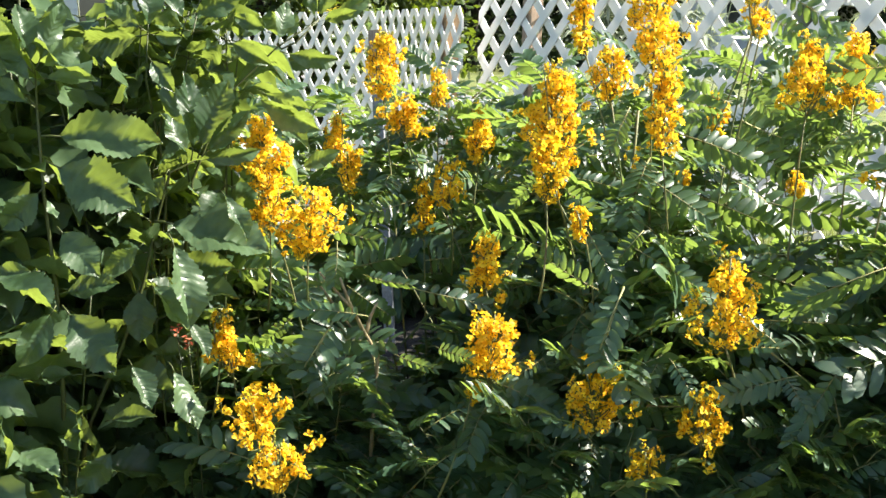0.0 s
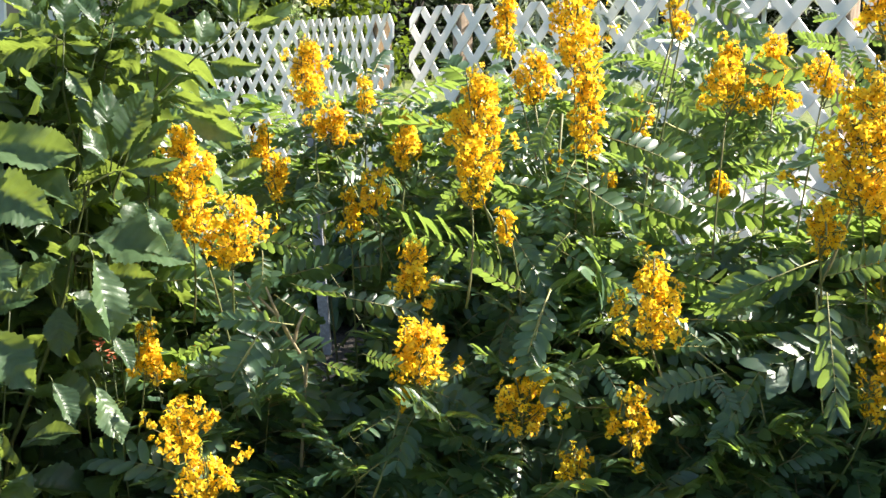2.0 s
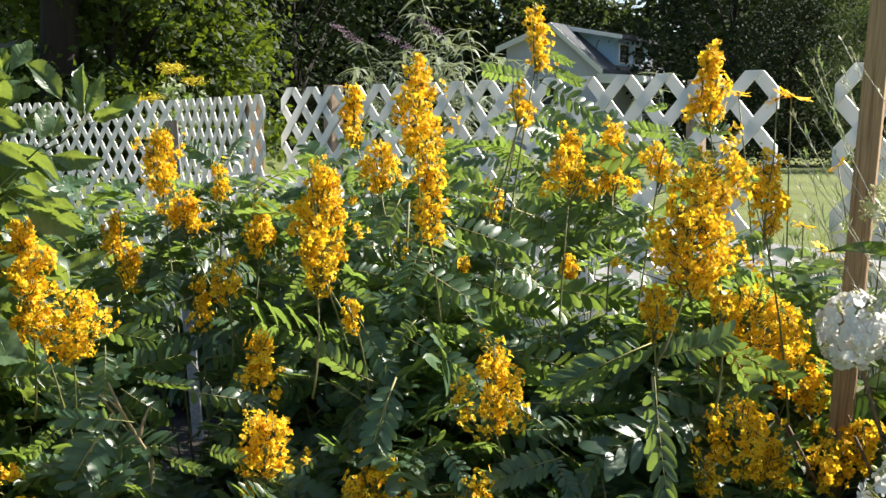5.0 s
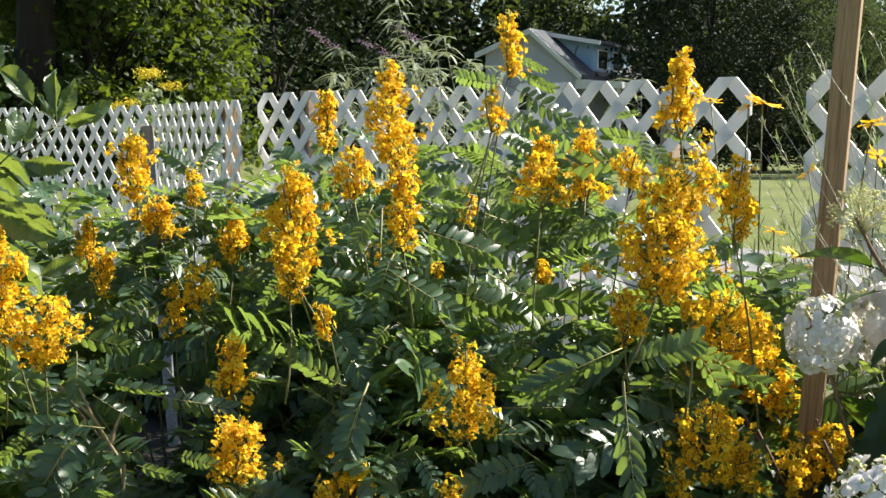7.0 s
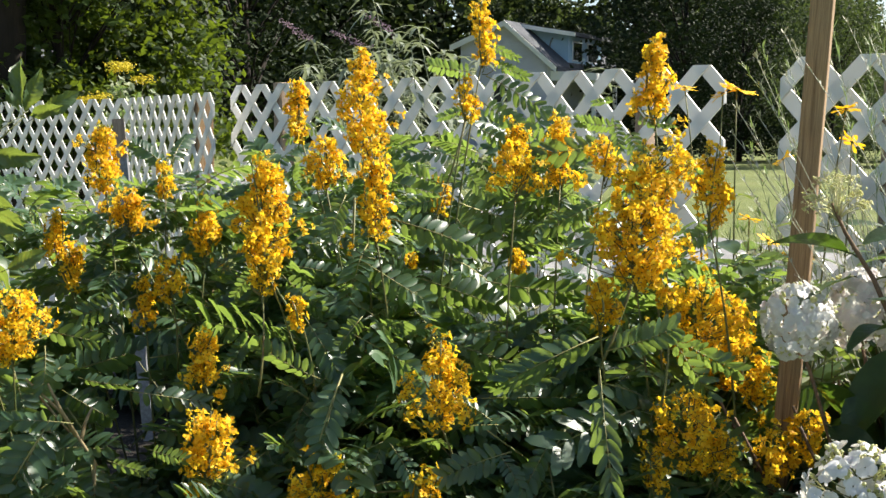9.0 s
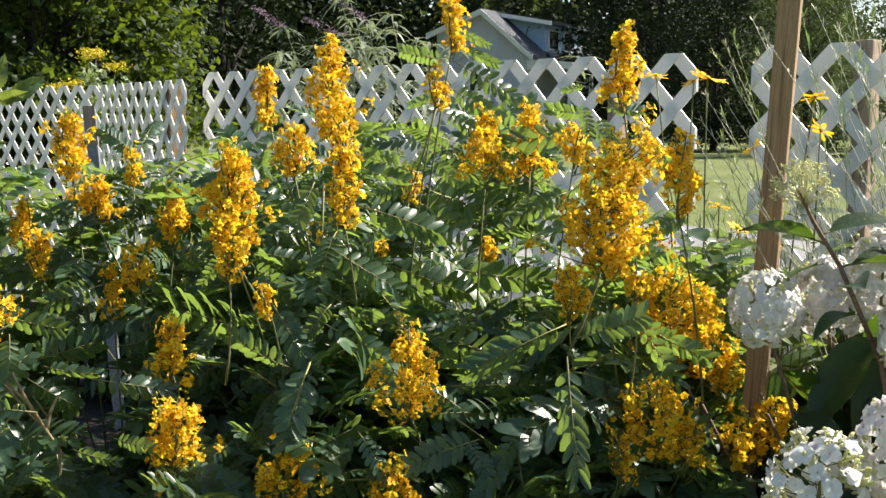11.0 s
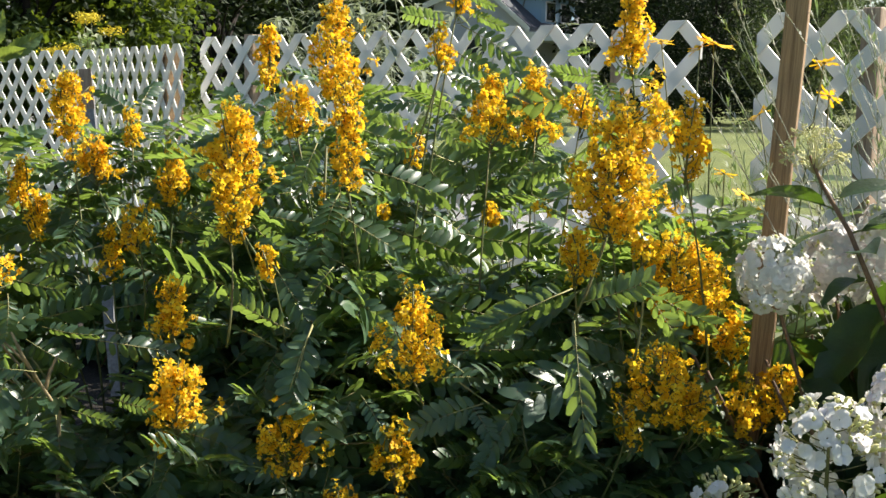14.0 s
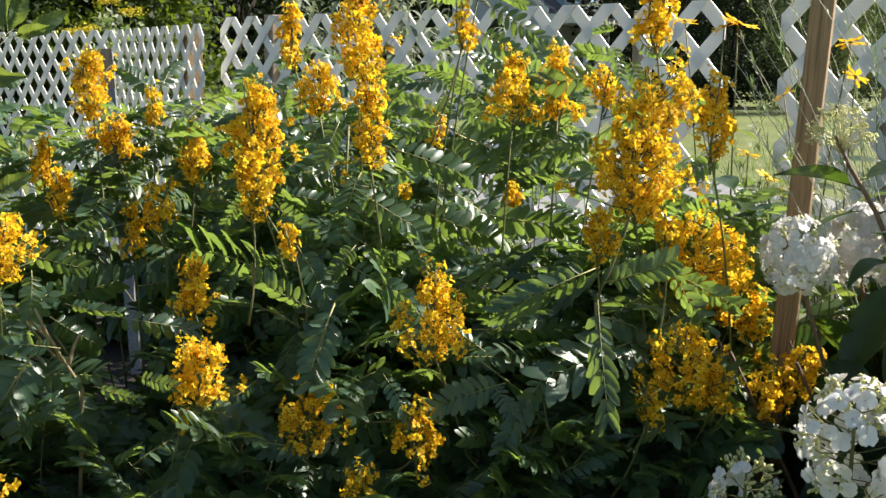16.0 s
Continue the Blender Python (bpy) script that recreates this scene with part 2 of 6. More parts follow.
def blade(length, width, rows=4, fold=0.25, droop=0.15, peak=0.45, tip=0.0):
    """A leaf blade along x: rows of three vertices, folded at the midrib, drooping to the tip."""
    s = np.linspace(0, 1, rows + 1)
    w = np.sin(np.pi * s ** (math.log(0.5) / math.log(peak))) ** 0.75 * width / 2
    w[-1], w[0] = tip * width, 0.0008
    z = -droop * length * s**2
    mid = np.c_[s * length, 0 * s, z]
    left, right = mid + np.c_[0 * s, w, fold * w], mid + np.c_[0 * s, -w, fold * w]
    v = np.stack([left, mid, right], 1).reshape(-1, 3)
    f = []
    for i in range(rows):
        a = 3 * i
        f += [(a + 1, a + 4, a + 3, a), (a + 2, a + 5, a + 4, a + 1)]
    return v, f


def moved(v, m):
    m = np.array(m)
    return v @ m[:3, :3].T + m[:3, 3]


def leaf_data(me):
    co = np.empty(len(me.vertices) * 3)
    me.vertices.foreach_get("co", co)
    return co.reshape(-1, 3), [tuple(q.vertices) for q in me.polygons], [q.material_index for q in me.polygons]


# ---- ground ----
def ground_sheet(name, xs, ys, mat, lift=0.0, rough=0.0, label="", cat=""):
    gx, gy = np.meshgrid(xs, ys, indexing="ij")
    gz = np.array([[lift + rough * noise.noise((x * 1.7, y * 1.7, 0.3)) for y in ys] for x in xs])
    v = np.stack([gx, gy, gz], -1).reshape(-1, 3)
    n = len(ys)
    acc = Acc()
    acc.add(v, [(i * n + j, (i + 1) * n + j, (i + 1) * n + j + 1, i * n + j + 1) for i in range(len(xs) - 1) for j in range(n - 1)])
    return tagged(part(name, acc.mesh(name, [mat]), None), label, cat, kind="structure")


def spread(reach, n):
    s = np.linspace(-1, 1, n)
    return np.sign(s) * np.abs(s) ** 3 * reach


ground_sheet("ground", spread(700, 61), spread(700, 61), M_GRASSBASE, 0.0, 0.0, "sunlit mown green lawn around the garden", "lawn")


def bed():
    """A mounded bed with a wavering rounded edge towards the lawn."""
    acc = Acc()
    nx, ny = 70, 44
    v = []
    for i in range(nx):
        u = i / (nx - 1)
        x = -2.6 + 6.55 * u
        front = -1.0 - 1.95 * min(1, 9 * u, 9 * (1 - u)) ** 0.5 + 0.10 * noise.noise((x * 1.3, 2.0, 0))
        for j in range(ny):
            w = j / (ny - 1)
            y = front + (0.25 - front) * w
            edge = min(1, 8 * u, 8 * (1 - u), 10 * w, 12 * (1 - w))
            v.append((x, y, 0.004 + (0.026 + 0.02 * noise.noise((x * 4, y * 4, 0.3))) * edge))
    acc.add(v, [(i * ny + j, (i + 1) * ny + j, (i + 1) * ny + j + 1, i * ny + j + 1) for i in range(nx - 1) for j in range(ny - 1)])
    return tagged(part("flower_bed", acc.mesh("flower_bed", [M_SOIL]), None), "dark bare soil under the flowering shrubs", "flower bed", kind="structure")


bed()


def grass(n):
    """Short upright blades on the lawn nearest the fence."""
    rng = np.random.default_rng(12)
    x, y = rng.uniform(-3.0, 4.0, n), 0.3 + 5.5 * rng.uniform(0, 1, n) ** 1.4
    a, h, lean = rng.uniform(0, 6.28, n), rng.uniform(0.03, 0.07, n), rng.normal(size=(n, 2)) * 0.018
    keep = 0.24 * x + 0.97 * y < 3.25
    x, y, a, h, lean, n = x[keep], y[keep], a[keep], h[keep], lean[keep], int(keep.sum())
    w = 0.0028
    base = np.c_[x, y, np.zeros(n)]
    side = np.c_[np.cos(a), np.sin(a), np.zeros(n)] * w
    v = np.stack([base - side, base + side, base + np.c_[lean, h]], 1).reshape(-1, 3)
    acc = Acc()
    acc.add(v, [(3 * i, 3 * i + 1, 3 * i + 2) for i in range(n)])
    tagged(part("lawn_grass", acc.mesh("lawn_grass", [M_GRASS], smooth=False), None), "short green grass blades of the mown lawn", "grass", kind="stuff")


grass(60000)


def strip(name, mat, a, b, width, lift, label, cat):
    """A band on the ground from a to b, with a wavering edge."""
    a, b = Vector((*a, lift)), Vector((*b, lift))
    side = (b - a).normalized().cross(Vector((0, 0, 1))) * width / 2
    acc = Acc()
    n = 40
    v = []
    for i in range(n + 1):
        p = a.lerp(b, i / n)
        for k in (-1, 1):
            v.append((p + side * k * (1 + 0.03 * noise.noise((i * 0.4, k * 5, 0))))[:])
    acc.add(v, [(2 * i, 2 * i + 1, 2 * i + 3, 2 * i + 2) for i in range(n)])
    return tagged(part(name, acc.mesh(name, [mat]), None), label, cat, kind="structure")


strip("driveway", M_DRIVE, (20.6, 0.0), (-42.5, 15.6), 3.2, 0.012, "pale grey gravel driveway beyond the lattice fence", "driveway")


# ---- lattice fence ----
PITCH, SLAT = 0.1524, 0.038


def clip_strip(c, slope, half, w, h):
    """The part of a diagonal strip that lies in the rectangle 0..w, 0..h (Sutherland-Hodgman)."""
    d = np.array([1, slope]) / math.sqrt(2)
    n = np.array([-d[1], d[0]])
    o = np.array([c, 0.0])
    poly = [o - 5 * d - n * half, o + 5 * d - n * half, o + 5 * d + n * half, o - 5 * d + n * half]
    for axis, val, sign in ((0, 0, 1), (0, w, -1), (1, 0, 1), (1, h, -1)):
        out = []
        for i, p in enumerate(poly):
            q = poly[(i + 1) % len(poly)]
            ip, iq = sign * (p[axis] - val) >= 0, sign * (q[axis] - val) >= 0
            if ip:
                out.append(p)
            if ip != iq:
                s = (val - p[axis]) / (q[axis] - p[axis])
                out.append(p + s * (q - p))
        poly = out
        if not poly:
            return None
    return poly


def lattice_panel(place, turn, cells, rows=8, lean=0.0, label="white plastic lattice fence panel with diamond openings"):
    """A panel in its own x-z plane: two layers of slats that cross."""
    w, h = cells * PITCH, rows * PITCH
    top = thing("lattice_panel", label, "lattice fence", group="lattice fence panels")
    top.matrix_basis = pose(*place, lean, 0, turn)
    half = SLAT / 2
    for layer, slope in ((0, 1), (1, -1)):
        y0 = -0.0055 if layer == 0 else 0.0005
        k = -rows - 1 if slope == 1 else -1
        while k <= cells + (0 if slope == 1 else rows):
            poly = clip_strip((k + 0.5) * PITCH, slope, half, w, h)
            k += 1
            if not poly or len(poly) < 3:
                continue
            p = np.array(poly)
            area = 0.5 * abs(np.dot(p[:, 0], np.roll(p[:, 1], 1)) - np.dot(p[:, 1], np.roll(p[:, 0], 1)))
            if area < 2e-4:
                continue
            if np.dot(p[:, 0], np.roll(p[:, 1], -1)) - np.dot(p[:, 1], np.roll(p[:, 0], -1)) < 0:
                p = p[::-1]
            n = len(p)
            cen = p.mean(0)
            inner = cen + (p - cen) * (1 - 0.0012 / np.linalg.norm(p - cen, axis=1))[:, None]
            v = np.concatenate([np.c_[inner[:, 0], np.full(n, y0), inner[:, 1]], np.c_[p[:, 0], np.full(n, y0 + 0.001), p[:, 1]], np.c_[p[:, 0], np.full(n, y0 + 0.005), p[:, 1]]])
            f = [tuple(range(n)), tuple(range(3 * n - 1, 2 * n - 1, -1))]
            for r in (0, 1):
                f += [(r * n + i, (r + 1) * n + i, (r + 1) * n + (i + 1) % n, r * n + (i + 1) % n) for i in range(n)]
            acc = Acc()
            acc.add(v, f)
            part("slat", acc.mesh("slat", [M_VINYL], smooth=False), top)
    return top


def square_post(name, place, wx, wy, h, mat, label, cat, turn=0.0, lean=(0, 0), group=""):
    acc = Acc()
    box(acc, (-wx / 2, -wy / 2, 0), (wx / 2, wy / 2, h), 0, 0.003)
    ob = part(name, acc.mesh(name, [mat], smooth=False), None)
    ob.matrix_basis = pose(*place, lean[0], lean[1], turn)
    return tagged(ob, label, cat, group)


FTOP = 1.336
lattice_panel((-0.076, 0.0, FTOP - 8 * PITCH), 0.0, 16)
lattice_panel((-1.345, 0.18, FTOP - 0.03 - 8 * PITCH), -13.0, 9)
lattice_panel((-3.83, 0.08, FTOP - 0.03 - 8 * PITCH), 3.0, 16)
lattice_panel((2.62, -0.15, FTOP - 8 * PITCH), 0.0, 16)

square_post("wooden_post", (0.25, 0.04, 0), 0.058, 0.058, FTOP + 0.005, M_WOODGREY, "weathered wooden fence post behind the lattice", "fence post", group="fence posts")
square_post("wooden_post", (2.075, 0.03, 0), 0.042, 0.042, FTOP - 0.02, M_WOODGREY, "weathered wooden fence post behind the lattice", "fence post", group="fence posts")
square_post("wooden_post", (-0.275, -0.02, 0), 0.07, 0.07, FTOP - 0.045, M_WOOD, "light brown wooden fence post behind the lattice", "fence post", group="fence posts", turn=-13)
square_post("wooden_post", (2.895, -0.12, 0), 0.044, 0.044, FTOP + 0.005, M_WOODGREY, "weathered wooden fence post behind the lattice", "fence post", group="fence posts")


def garden_stake():
    """A square timber stake that leans a little, its top sawn square."""
    acc = Acc()
    box(acc, (-0.0165, -0.016, -0.02), (0.0165, 0.016, 1.8), 0, 0.0022)
    ob = part("garden_stake", acc.mesh("garden_stake", [M_WOOD], smooth=False), None)
    ob.matrix_basis = Matrix.Translation((3.184, -1.094, 0.03)) @ pose(0, 0, 0, -2.3, 2.0, 0) @ pose(0, 0, 0, 0, 0, 24)
    return tagged(ob, "light brown square wooden stake standing in the flower bed", "stake")


garden_stake()


def metal_post():
    """A galvanised steel post: a channel with a flat cap."""
    t = thing("metal_post", "grey galvanised steel post standing behind the shrubs", "metal post", (0.39, -0.71, 0))
    acc = Acc()
    prof = [(-0.018, -0.012), (0.018, -0.012), (0.018, 0.016), (0.014, 0.016), (0.014, -0.008), (-0.014, -0.008), (-0.014, 0.016), (-0.018, 0.016)]
    n = len(prof)
    v = [(x, y, z) for z in (0, 1.19) for x, y in prof]
    acc.add(v, [(i, (i + 1) % n, n + (i + 1) % n, n + i) for i in range(n)] + [tuple(range(n))[::-1], tuple(range(n, 2 * n))])
    part("channel", acc.mesh("channel", [M_METAL], smooth=False), t)
    acc = Acc()
    box(acc, (-0.021, -0.015, 1.06), (0.021, -0.0125, 1.2))
    part("plate", acc.mesh("plate", [M_WOODGREY], smooth=False), t, label="dark rusty plate at the top")
    t.matrix_basis = pose(0.418, -0.678, 0.0, 1.0, -6.0, 0) @ pose(0, 0, 0, 0, 0, 50)


metal_post()


# ---- background trees, house ----
def leaf_quads(acc, centres, size, rng, slot=0, up=0.4):
    """Small folded leaves of random turn at centres."""
    n = len(centres)
    d = rng.normal(size=(n, 3)) * (1, 1, 0.7)
    d /= np.linalg.norm(d, axis=1)[:, None]
    e = rng.normal(size=(n, 3)) + (0, 0, up)
    e = np.cross(d, e)
    e /= np.linalg.norm(e, axis=1)[:, None] + 1e-9
    nn = np.cross(d, e)
    s = size * rng.uniform(0.6, 1.3, n)[:, None]
    c = np.asarray(centres)
    v = np.stack([c - d * s * 0.5, c + e * s * 0.32 + nn * s * 0.08 - d * s * 0.05, c + d * s * 0.55, c - e * s * 0.32 + nn * s * 0.08 - d * s * 0.05], 1).reshape(-1, 3)
    acc.add(v, [t for i in range(n) for t in ((4 * i, 4 * i + 1, 4 * i + 2), (4 * i, 4 * i + 2, 4 * i + 3))], slot)


def tree_meshes(seed, height, spread_r, trunk_r, leaf, count, low=0.2, clumps=90, off=(0, 0), top_r=0.15):
    """Trunk with limbs, and a crown of leaf clumps, as two meshes."""
    rng = np.random.default_rng(seed)
    wood, crown = Acc(), Acc()
    top = np.array([rng.normal() * 0.3, rng.normal() * 0.3, height * 0.85])
    pts = bend((0, 0, -0.1), top, (rng.normal() * 0.2, rng.normal() * 0.2, 0), 10)
    tube(wood, pts, np.linspace(trunk_r, trunk_r * top_r, 10), 10)
    cs = []
    for i in range(clumps):
        z = rng.uniform(low, 1.0)
        r = spread_r * math.sqrt(max(0.02, 1 - ((z - 0.45) / 0.58) ** 2)) * rng.uniform(0.45, 1.05)
        a = rng.uniform(0, 2 * np.pi)
        c = np.array([math.cos(a) * r + off[0], math.sin(a) * r + off[1], z * height])
        cs.append(c)
        if i % 4 == 0:
            k = max(0.12, min(0.8, z - 0.2))
            st = pts[int(k * 9)]
            tube(wood, bend(st, c, (0, 0, 0.08 * height * rng.uniform(-0.5, 1)), 6), np.linspace(trunk_r * 0.32 * (1 - k * 0.6), trunk_r * 0.03, 6), 5)
    per = count // clumps
    pos = []
    for c in cs:
        q = rng.normal(size=(per, 3)) * np.array([1, 1, 0.62]) * spread_r * rng.uniform(0.11, 0.2)
        pos.append(c + q)
    leaf_quads(crown, np.concatenate(pos), leaf, rng)
    return wood, crown


def tree(name, place, meshes, label, cat="tree", scale=1.0, turn=0.0, group=""):
    t = thing(name, label, cat, group=group)
    t.matrix_basis = pose(*place, 0, 0, turn) @ Matrix.Scale(scale, 4)
    part("trunk", meshes[0], t)
    part("crown", meshes[1], t)
    return t


w1, c1 = tree_meshes(3, 5.5, 1.42, 0.06, 0.095, 66000, 0.14, 260)
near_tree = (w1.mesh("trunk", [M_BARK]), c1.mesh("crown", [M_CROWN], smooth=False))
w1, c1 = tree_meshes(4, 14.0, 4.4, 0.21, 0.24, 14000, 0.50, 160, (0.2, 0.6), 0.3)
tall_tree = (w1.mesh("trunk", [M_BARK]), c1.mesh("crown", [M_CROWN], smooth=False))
FAR, MIDDLE, LIT = [], [], []
for i, (hh, sp) in enumerate(((13, 4.6), (15, 5.4), (11, 5.0))):
    w, c = tree_meshes(20 + i, hh, sp, 0.3, 0.62, 5600, 0.02, 140)
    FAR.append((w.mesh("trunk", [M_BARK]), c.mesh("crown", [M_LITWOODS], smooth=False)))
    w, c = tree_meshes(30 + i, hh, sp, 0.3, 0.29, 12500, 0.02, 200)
    MIDDLE.append((w.mesh("trunk", [M_BARK]), c.mesh("crown", [M_SHADEWOODS], smooth=False)))
    # same crown again in the sunlit leaf colour
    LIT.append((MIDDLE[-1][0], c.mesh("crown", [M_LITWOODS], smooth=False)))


def garden_place(x, d, z=0.0):
    """A place in the slanted axes of the garden: d metres from the corner by the bed, x metres across."""
    return (4.14 - 0.754 * d + 0.657 * x, -2.64 + 0.657 * d + 0.754 * x, z)


tree("broadleaf_tree", garden_place(-3.52, 12.4), near_tree, "bushy young green tree with branches down to the fence")
tree("broadleaf_tree", garden_place(-4.14, 11.5), tall_tree, "tall tree with a thick dark bare trunk and high crown")
k = 0
for d, x0, x1, step in ((46, -30, -7, 5.5), (66, -40, 46, 6.0), (84, -50, 60, 7.0), (38, 11.0, 34, 5.0), (50, 11.5, 30, 6.0), (29, -24, -13, 3.6), (33, 12.6, 22, 1.7)):
    x = x0
    while x <= x1:
        rng = np.random.default_rng(100 + k)
        xx, dd, size = x + rng.uniform(-1.5, 1.5), d + rng.uniform(-3, 3), rng.uniform(0.85, 1.2)
        if xx / dd > 0.35:
            size = (1.15 + 0.098 * dd) / 13.5 * rng.uniform(0.9, 1.0)
        elif xx / dd > 0.26:
            size = (1.15 + 0.125 * dd) / 13.5 * rng.uniform(0.9, 1.05)
        elif d > 60 and 0.07 < xx / dd < 0.17:
            size = (1.15 + 0.118 * dd) / 14.0
        # far and right-hand trees take the sunlit leaf colour, the rest the shaded one
        tree("woodland_tree", garden_place(xx, dd), FAR[k % 3] if d > 60 else (LIT if xx / dd > 0.33 else MIDDLE)[k % 3], "tall green woodland tree, sunlit or shaded by its leaf colour", scale=size, turn=rng.uniform(0, 360), group="woodland trees")
        k += 1
        x += step


def prism(acc, prof, y0, y1, slot=0):
    """A profile in x and z, drawn out from y0 to y1."""
    n = len(prof)
    v = [(x, y0, z) for x, z in prof] + [(x, y1, z) for x, z in prof]
    acc.add(v, [tuple(range(n)), tuple(range(2 * n - 1, n - 1, -1))] + [(i, n + i, n + (i + 1) % n, (i + 1) % n) for i in range(n)], slot)


def house():
    """A gabled house with a dormer on one slope, in its own frame: x across the gable, y back."""
    top = thing("house", "white-sided gabled house with dark roof and blue dormer", "house")
    dep, hl, hr, zl, zr, ridge = 8.5, 2.3, 2.15, 4.65, 3.72, 5.5
    solid = lambda name, prof, y0, y1, mat, parent, label="": part(name, (lambda a: (prism(a, prof, y0, y1), a.mesh(name, [mat], smooth=False))[1])(Acc()), parent, None, label)
    solid("wall", [(-hl, 0), (hr, 0), (hr, zr), (0, ridge), (-hl, zl)], 0, dep, M_SIDING, top)
    for i in range(24):
        z = 0.1 + i * 0.23
        lo = -hl if z < zl else -hl * (ridge - z) / (ridge - zl)
        hi = hr if z < zr else hr * (ridge - z) / (ridge - zr)
        if hi - lo < 0.5:
            break
        solid("siding_board", [(lo + 0.03, z), (hi - 0.2, z), (hi - 0.2, z + 0.2), (lo + 0.03, z + 0.21)], -0.025, -0.002, M_SIDING, top)
    solid("roof", [(0, ridge + 0.02), (hr + 0.35, zr - 0.25), (hr + 0.35, zr - 0.1), (0, ridge + 0.17)], -0.3, dep + 0.3, M_ROOF, top)
    solid("roof", [(-hl - 0.4, zl - 0.12), (0, ridge + 0.02), (0, ridge + 0.17), (-hl - 0.4, zl + 0.03)], -0.3, dep + 0.3, M_ROOF, top)
    solid("barge_board", [(0, ridge - 0.10), (hr + 0.33, zr - 0.40), (hr + 0.33, zr - 0.14), (0, ridge + 0.15)], -0.36, -0.304, M_TRIM, top)
    solid("barge_board", [(-hl - 0.38, zl - 0.26), (0, ridge - 0.10), (0, ridge + 0.15), (-hl - 0.38, zl - 0.0)], -0.36, -0.304, M_TRIM, top)
    dm = solid("dormer", [(0.1, 5.3), (hr - 0.02, 3.6), (hr + 0.05, 3.6), (hr + 0.05, 5.05), (0.1, 5.45)], 1.75, 6.0, M_BLUESIDING, top, "pale blue dormer wall")
    for i in range(7):
        z = 3.75 + 0.22 * i
        lo = max(0.12, hr * (ridge - z) / (ridge - zr) + 0.04)
        solid("dormer_board", [(lo, z), (hr + 0.05, z), (hr + 0.05, min(z + 0.20, 5.04)), (lo, min(z + 0.20, 5.04))], 1.722, 1.748, M_BLUESIDING, dm)
    solid("dormer_roof", [(-0.15, 5.48), (hr + 0.55, 5.0), (hr + 0.55, 5.17), (-0.15, 5.68)], 1.25, 6.3, M_ROOF, dm)
    solid("fascia", [(-0.1, 5.46), (hr + 0.57, 4.96), (hr + 0.57, 5.14), (-0.1, 5.64)], 1.20, 1.246, M_TRIM, dm)
    a = Acc()
    tube(a, [(1.35, 1.69, 4.3), (1.35, 1.67, 4.65), (1.42, 1.67, 4.9), (1.5, 1.69, 4.98)], 0.035, 6)
    part("pipe", a.mesh("pipe", [M_METAL]), dm)
    for j in range(2):
        y = 2.2 + 1.9 * j
        w_ = solid("window", [(hr + 0.054, 3.95), (hr + 0.09, 3.95), (hr + 0.09, 4.85), (hr + 0.054, 4.85)], y, y + 1.2, M_TRIM, dm)
        solid("pane", [(hr + 0.094, 4.02), (hr + 0.11, 4.02), (hr + 0.11, 4.78), (hr + 0.094, 4.78)], y + 0.08, y + 1.12, M_GLASS, w_)
    solid("porch_roof", [(hr + 0.02, 3.0), (hr + 2.1, 3.0), (hr + 2.1, 3.28), (hr + 0.02, 3.42)], -0.2, dep, M_TRIM, top, "white boarded porch roof")
    for y in (0.1, 2.8, 5.5, 8.2):
        solid("porch_post", [(hr + 1.8, 0), (hr + 1.95, 0), (hr + 1.95, 3.0), (hr + 1.8, 3.0)], y, y + 0.15, M_TRIM, top)
    w_ = solid("window", [(-0.7, 2.0), (0.4, 2.0), (0.4, 3.3), (-0.7, 3.3)], -0.06, -0.028, M_TRIM, top)
    solid("pane", [(-0.6, 2.1), (0.3, 2.1), (0.3, 3.2), (-0.6, 3.2)], -0.075, -0.064, M_GLASS, w_)
    return top


hs = house()
hs.matrix_basis = pose(*garden_place(3.95, 51.5), 0, 0, 20)


def outbuilding():
    """A long low white-boarded building far behind the leafy tree."""
    top = thing("outbuilding", "white-boarded low building behind the tree", "building")
    a = Acc()
    prism(a, [(-1.9, 0), (1.9, 0), (1.9, 2.6), (-1.9, 2.6)], 0, 3)
    part("wall", a.mesh("wall", [M_SIDING], smooth=False), top)
    for i in range(11):
        a = Acc()
        box(a, (-1.88, -0.025, 0.06 + 0.225 * i), (1.88, -0.002, 0.26 + 0.225 * i))
        part("siding_board", a.mesh("siding_board", [M_SIDING], smooth=False), top)
    a = Acc()
    prism(a, [(-2.2, 2.6), (2.2, 2.6), (2.2, 2.74), (-2.2, 2.74)], -0.4, 3.3)
    part("roof", a.mesh("roof", [M_ROOF], smooth=False), top)
    for x in (-1.3, 0.5):
        a = Acc()
        box(a, (x, -0.06, 1.0), (x + 0.9, -0.028, 2.2))
        w_ = part("window", a.mesh("window", [M_TRIM], smooth=False), top)
        a = Acc()
        box(a, (x + 0.07, -0.072, 1.07), (x + 0.83, -0.064, 2.13))
        part("pane", a.mesh("pane", [M_GLASS], smooth=False), w_)
    top.matrix_basis = pose(*garden_place(-10.6, 23.0), 0, 0, 40)


outbuilding()


